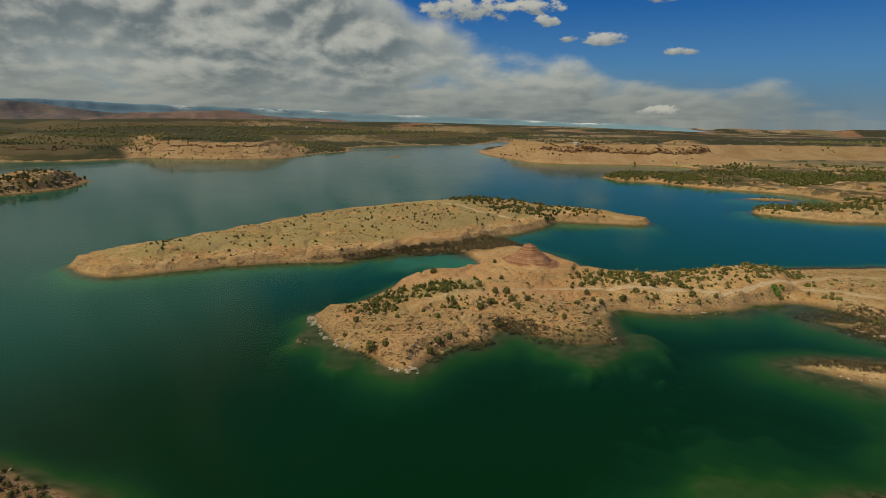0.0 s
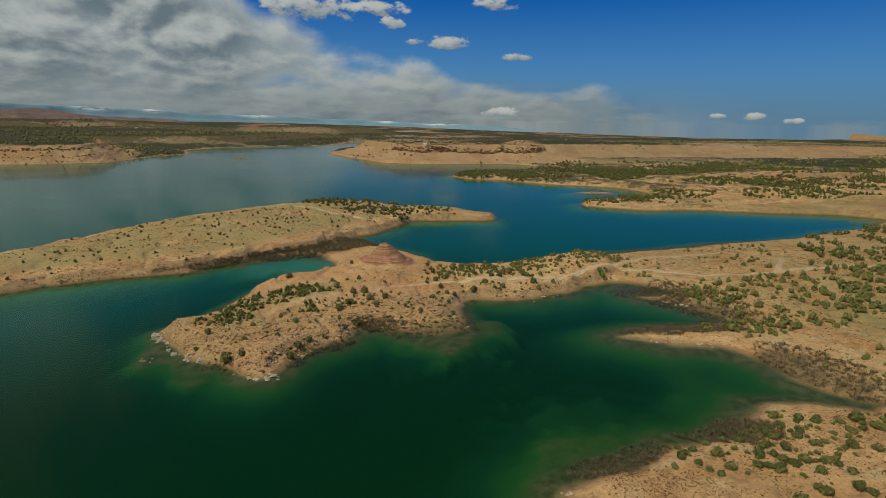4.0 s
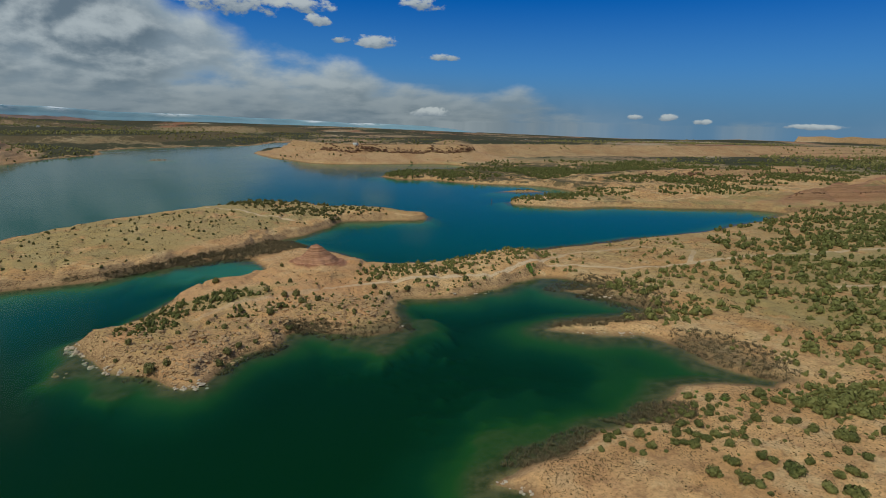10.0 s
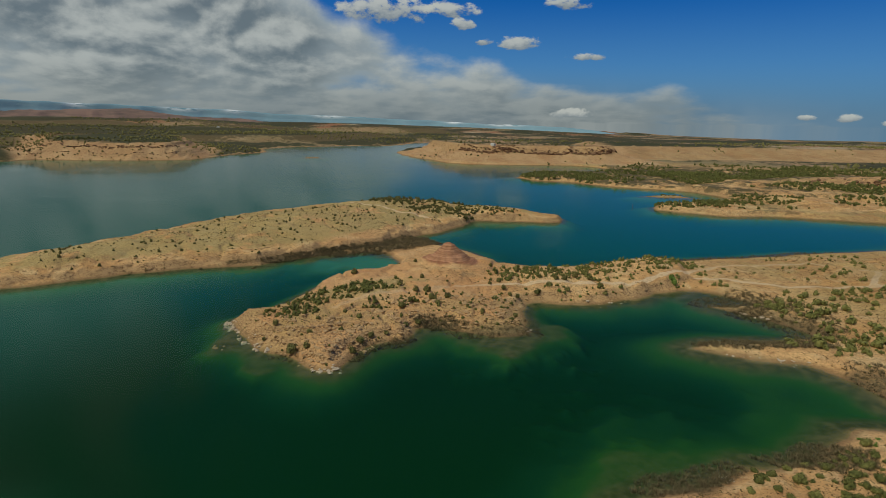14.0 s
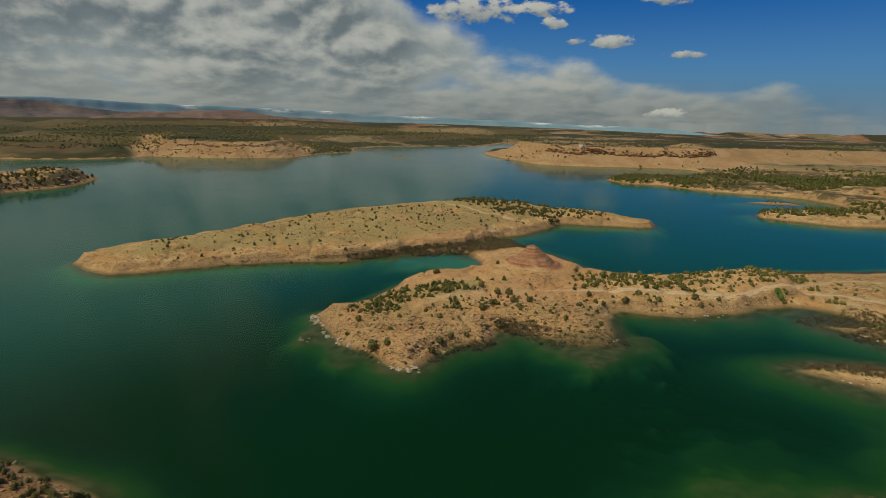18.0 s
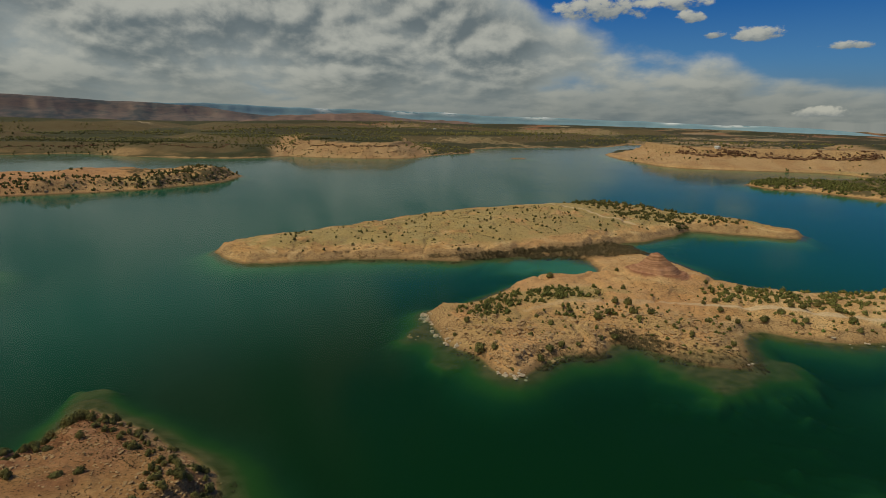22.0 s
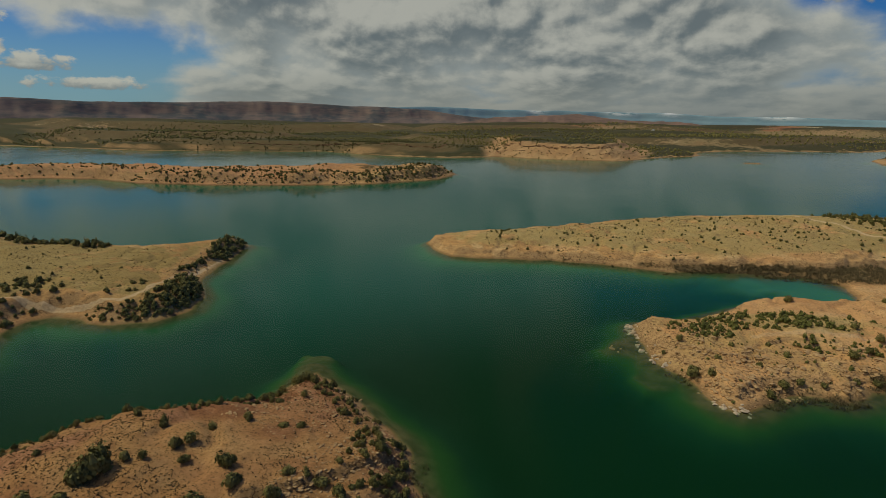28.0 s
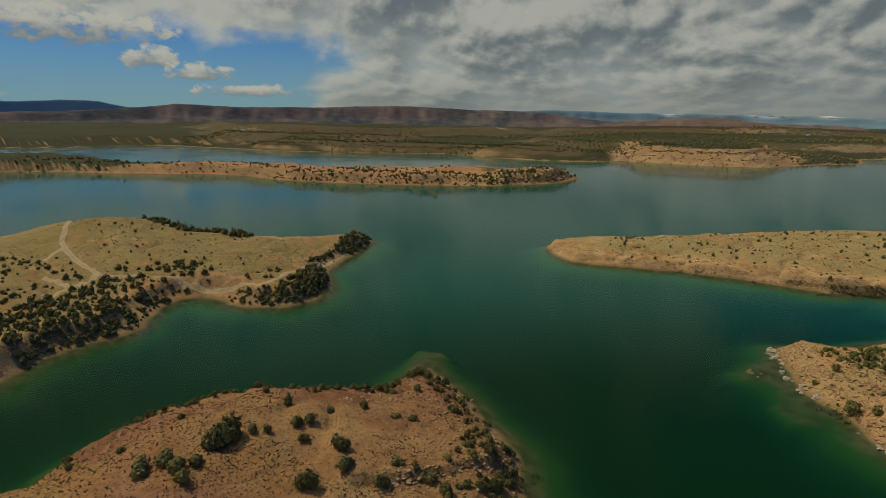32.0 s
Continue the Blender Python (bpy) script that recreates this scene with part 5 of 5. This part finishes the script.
stones(pale_mesh, [(-41, 162), (-39, 156), (-34, 149), (-31, 142), (-26, 138)], 46, 0.9, 0.35, 1.1, "pale angular boulder at the island's water edge", "boulders on the island's shore")
stones(rock_mesh, [(-46, 151), (-43, 145), (-38, 140), (-32, 137)], 40, 1.3, 0.3, 0.8, "drowned sandstone block off the island's point", "drowned blocks", 0.7)
stones(pale_mesh, [(-13, 125), (-9, 124.5), (-6, 126)], 18, 0.7, 0.4, 1.0, "bleached flat rock at the island's tip", "rocks at the tip", 0.5)
stones(rock_mesh, [(-24, 139), (-14, 130), (-6, 130), (2, 138)], 36, 1.6, 0.3, 0.8, "reddish sandstone block on the island's bank", "blocks on the bank", 0.7)
stones(rock_mesh, [(-8, 152), (10, 153), (28, 158), (40, 160)], 36, 1.5, 0.3, 0.9, "reddish sandstone block on the island's bank", "blocks on the bank", 0.6)
stones(rock_mesh, [(-60.1, 48.5), (-58.7, 50.2), (-57.2, 54.5), (-55.4, 60), (-54.4, 65.8), (-55.1, 71.8)], 60, 0.5, 0.22, 0.6, "broken sandstone slab of a rock ledge", "slabs of the ledge", 0.5)
stones(rock_mesh, [(-88, 84), (-75, 81), (-64, 77), (-54, 73)], 34, 1.2, 0.25, 0.7, "sandstone block among bushes on the point", "blocks on the point", 0.7)
stones(rock_mesh, [(-112, 25), (-113, 34), (-109, 48), (-101, 60)], 22, 0.5, 0.4, 1.1, "thin sandstone slab along the bank", "slabs along the bank", 0.35)
stones(pale_mesh, [(117, 155), (125, 150.5), (128, 147)], 10, 0.8, 0.4, 1.1, "bleached rock on the spit in the cove", "rocks on the spits", 0.5)
stones(pale_mesh, [(96, 123.5), (105, 119.5), (114, 114)], 14, 0.7, 0.25, 0.7, "bleached rock on the spit in the cove", "rocks on the spits", 0.5)
stones(pale_mesh, [(62, 75), (62.5, 73)], 10, 0.4, 0.15, 0.45, "white rock at the shore's edge", "white shore rocks", 0.6)
stones(pale_mesh, [(41.5, 68.5), (43, 66.5), (45, 64.5), (45, 60)], 22, 0.5, 0.16, 0.5, "white rock at the shore's edge", "white shore rocks", 0.6)
stones(pale_mesh, [(47, 145), (49, 146)], 8, 0.5, 0.3, 0.9, "white rock at the shore's edge", "white shore rocks", 0.6)
stones(pale_mesh, [(70, 168), (80, 166.5), (92, 170)], 10, 0.6, 0.3, 0.8, "white rock at the shore's edge", "white shore rocks", 0.5)
x, y, z, s = scatter(R, [(-16, 138, 20, 12, -10, 1100, 0.10, 0.42), (-33, 152, 9, 12, 20, 500, 0.10, 0.42), (20, 154, 34, 9, 10, 1100, 0.10, 0.42), (-72, 72, 24, 14, 0, 900, 0.08, 0.35), (-56, 60, 7, 16, 0, 600, 0.1, 0.4), (33, 206, 20, 14, 0, 260, 0.08, 0.25), (-135, 212, 20, 8, -20, 260, 0.1, 0.35), (-75, 226, 60, 4, 8, 420, 0.1, 0.35)], 0.1, 30, False)
joined("loose_stones", PEBBLES, x, y, z, s, M_ROCK, R, "loose broken sandstone scattered over the banks", "stones", (0.7, 1.1))
x, y, z, s = scatter(R, [(-430, 335, 150, 16, 36, 320, 0.5, 2.0), (-335, 450, 70, 14, 82, 160, 0.6, 2.2), (-195, 124, 8, 40, 40, 90, 0.3, 0.8)], 0.3, 7, False)
joined("far_stones", PEBBLES, x, y, z, s, M_ROCK, R, "blocks fallen from the ledges of the far peninsula", "stones")

# blocks lying in rows along the rock beds of the island's bank and of the near point
def bed_blocks(outline, cx, cy, ra, rb, turn, count, s0, s1, inland):
    x, y, z, s = scatter(R, [(cx, cy, ra, rb, turn, count, s0, s1)], 0.25, 9.0, False)
    d = shore_distance(LAND[outline][0], x, y)
    keep = (d < inland) & (np.mod(z + 0.35 * fbm(x, y, 12, 2, 97), 0.95) < 0.17)
    return x[keep], y[keep], z[keep], s[keep]


rows = [bed_blocks("island", -14, 140, 24, 18, -10, 2600, 0.25, 0.9, 17), bed_blocks("island", 22, 156, 38, 14, 10, 2600, 0.25, 0.9, 18), bed_blocks("island", 85, 172, 34, 8, 5, 700, 0.25, 0.7, 8),
        bed_blocks("fore", -66, 70, 30, 16, 0, 1500, 0.18, 0.5, 14), bed_blocks("long", -90, 226, 70, 16, 15, 1200, 0.25, 0.7, 9)]
x, y, z, s = [np.concatenate(a) for a in zip(*rows)]
joined("ledge_blocks", PEBBLES, x, y, z + 0.1 * s, s, M_ROCK, R, "broken sandstone blocks along the rock beds of the banks", "stones", (0.7, 1.1))

# broken ledges of rock high on the bluffs across the lake
def ledge(bluff, cx, cy, ra, rb, count, near, deep, s0, s1):
    x, y, z, s = scatter(R, [(cx, cy, ra, rb, 0, count, s0, s1)], 2.0, 60.0, False)
    d = shore_distance(BLUFFS[bluff][0], x, y, 30.0) + 5 * fbm(x, y, 45, 3, 103)
    keep = (d > near) & (d < deep)
    return x[keep], y[keep], z[keep], s[keep]


rows = [ledge(1, 240, 830, 150, 60, 9000, 38, 44, 1.2, 3.4), ledge(1, 240, 830, 150, 60, 5000, 46, 49, 1.0, 2.4), ledge(0, -350, 850, 130, 50, 4500, 30, 34, 0.8, 2.2), ledge(0, -350, 850, 130, 50, 3000, 14, 16, 0.6, 1.6),
        ledge(4, 560, 470, 180, 40, 5000, 8, 13, 0.8, 2.4), ledge(3, 520, 290, 160, 40, 2500, 9, 12, 0.5, 1.5), ledge(5, -800, 780, 280, 110, 9000, 18, 24, 1.0, 2.8)]
x, y, z, s = [np.concatenate(a) for a in zip(*rows)]
joined("bluff_ledges", PEBBLES, x, y, z + 0.1 * s, s, M_LEDGE, R, "dark broken sandstone ledges along the bluffs across the lake", "stones", (0.6, 1.0))

# ---------------------------------------------------------------- far farm buildings and a drowned snag
M_WALL = plain("pale wall", rgb(0.55, 0.52, 0.47), rgb(0.70, 0.67, 0.62), 0.5)
M_ROOF = plain("metal roof", rgb(0.35, 0.34, 0.33), rgb(0.55, 0.54, 0.52), 0.5, 0.5)


def box(lo, hi):
    v = np.array([[x, y, z] for x in (lo[0], hi[0]) for y in (lo[1], hi[1]) for z in (lo[2], hi[2])], float)
    f = np.array([[0, 1, 3], [0, 3, 2], [4, 6, 7], [4, 7, 5], [0, 4, 5], [0, 5, 1], [2, 3, 7], [2, 7, 6], [0, 2, 6], [0, 6, 4], [1, 5, 7], [1, 7, 3]])
    return v, f


def gable(w, d, base, top, over):
    w, d = w + over, d + over
    v = np.array([[-w, -d, base], [w, -d, base], [w, d, base], [-w, d, base], [-w, 0, top], [w, 0, top]], float)
    return v, np.array([[0, 1, 5], [0, 5, 4], [2, 3, 4], [2, 4, 5], [0, 4, 3], [1, 2, 5], [0, 3, 2], [0, 2, 1]])


house = tagged(new("farm_building"), "far pale farm building with a low metal roof on the plain", "building", "far farm buildings")
for name, data, mat in (("wall", box((-6, -4, -1.5), (6, 4, 3)), M_WALL), ("roof", gable(6, 4, 2.9, 5.2, 0.5), M_ROOF), ("door", box((-1.2, -4.12, 0), (1.2, -3.98, 2.2)), M_BARK), ("chimney", box((2, 0.8, 4), (2.7, 1.5, 6)), M_ROOF)):
    new(name, mesh_of(name, *data, mat)).parent = house
spots = [(196, 842), (900, 1750), (1010, 1720), (1250, 1500), (1900, 1500), (2150, 1420), (420, 1900), (-420, 1700), (700, 1500), (-160, 2000)]
for i, (hx, hy) in enumerate(spots):
    ob = house if i == 0 else copy_thing(house, Matrix())
    ob.matrix_basis = pose(hx, hy, float(ground_z(hx, hy)[0]), 0, 0, float(R.uniform(0, 180))) @ Matrix.Diagonal((1, 1, 1, 1)) @ Matrix.Scale(0.6 if i == 0 else float(R.uniform(0.5, 0.9)), 4)

snag = tagged(new("dead_tree"), "bare dead tree trunk standing in the shallow water", "dead tree")
ring = np.array([[math.cos(b), math.sin(b), 0] for b in np.arange(6) * 1.0472])
for name, foot, tip, r0, r1 in (("trunk", (0, 0, -1.5), (0.3, 0.1, 4.6), 0.28, 0.10), ("limb", (0.2, 0, 2.4), (1.4, 0.4, 4.0), 0.10, 0.03), ("limb", (0.1, 0, 3.0), (-1.0, -0.3, 4.4), 0.09, 0.03)):
    vv = np.concatenate([ring * r0 + np.array(foot), ring * r1 + np.array(tip)])
    ff = [[j, (j + 1) % 6, 6 + (j + 1) % 6] for j in range(6)] + [[j, 6 + (j + 1) % 6, 6 + j] for j in range(6)]
    new(name, mesh_of(name, vv, np.array(ff), M_BARK)).parent = snag
snag.matrix_basis = pose(199, 384, float(ground_z(199, 384)[0]) + 1.0)
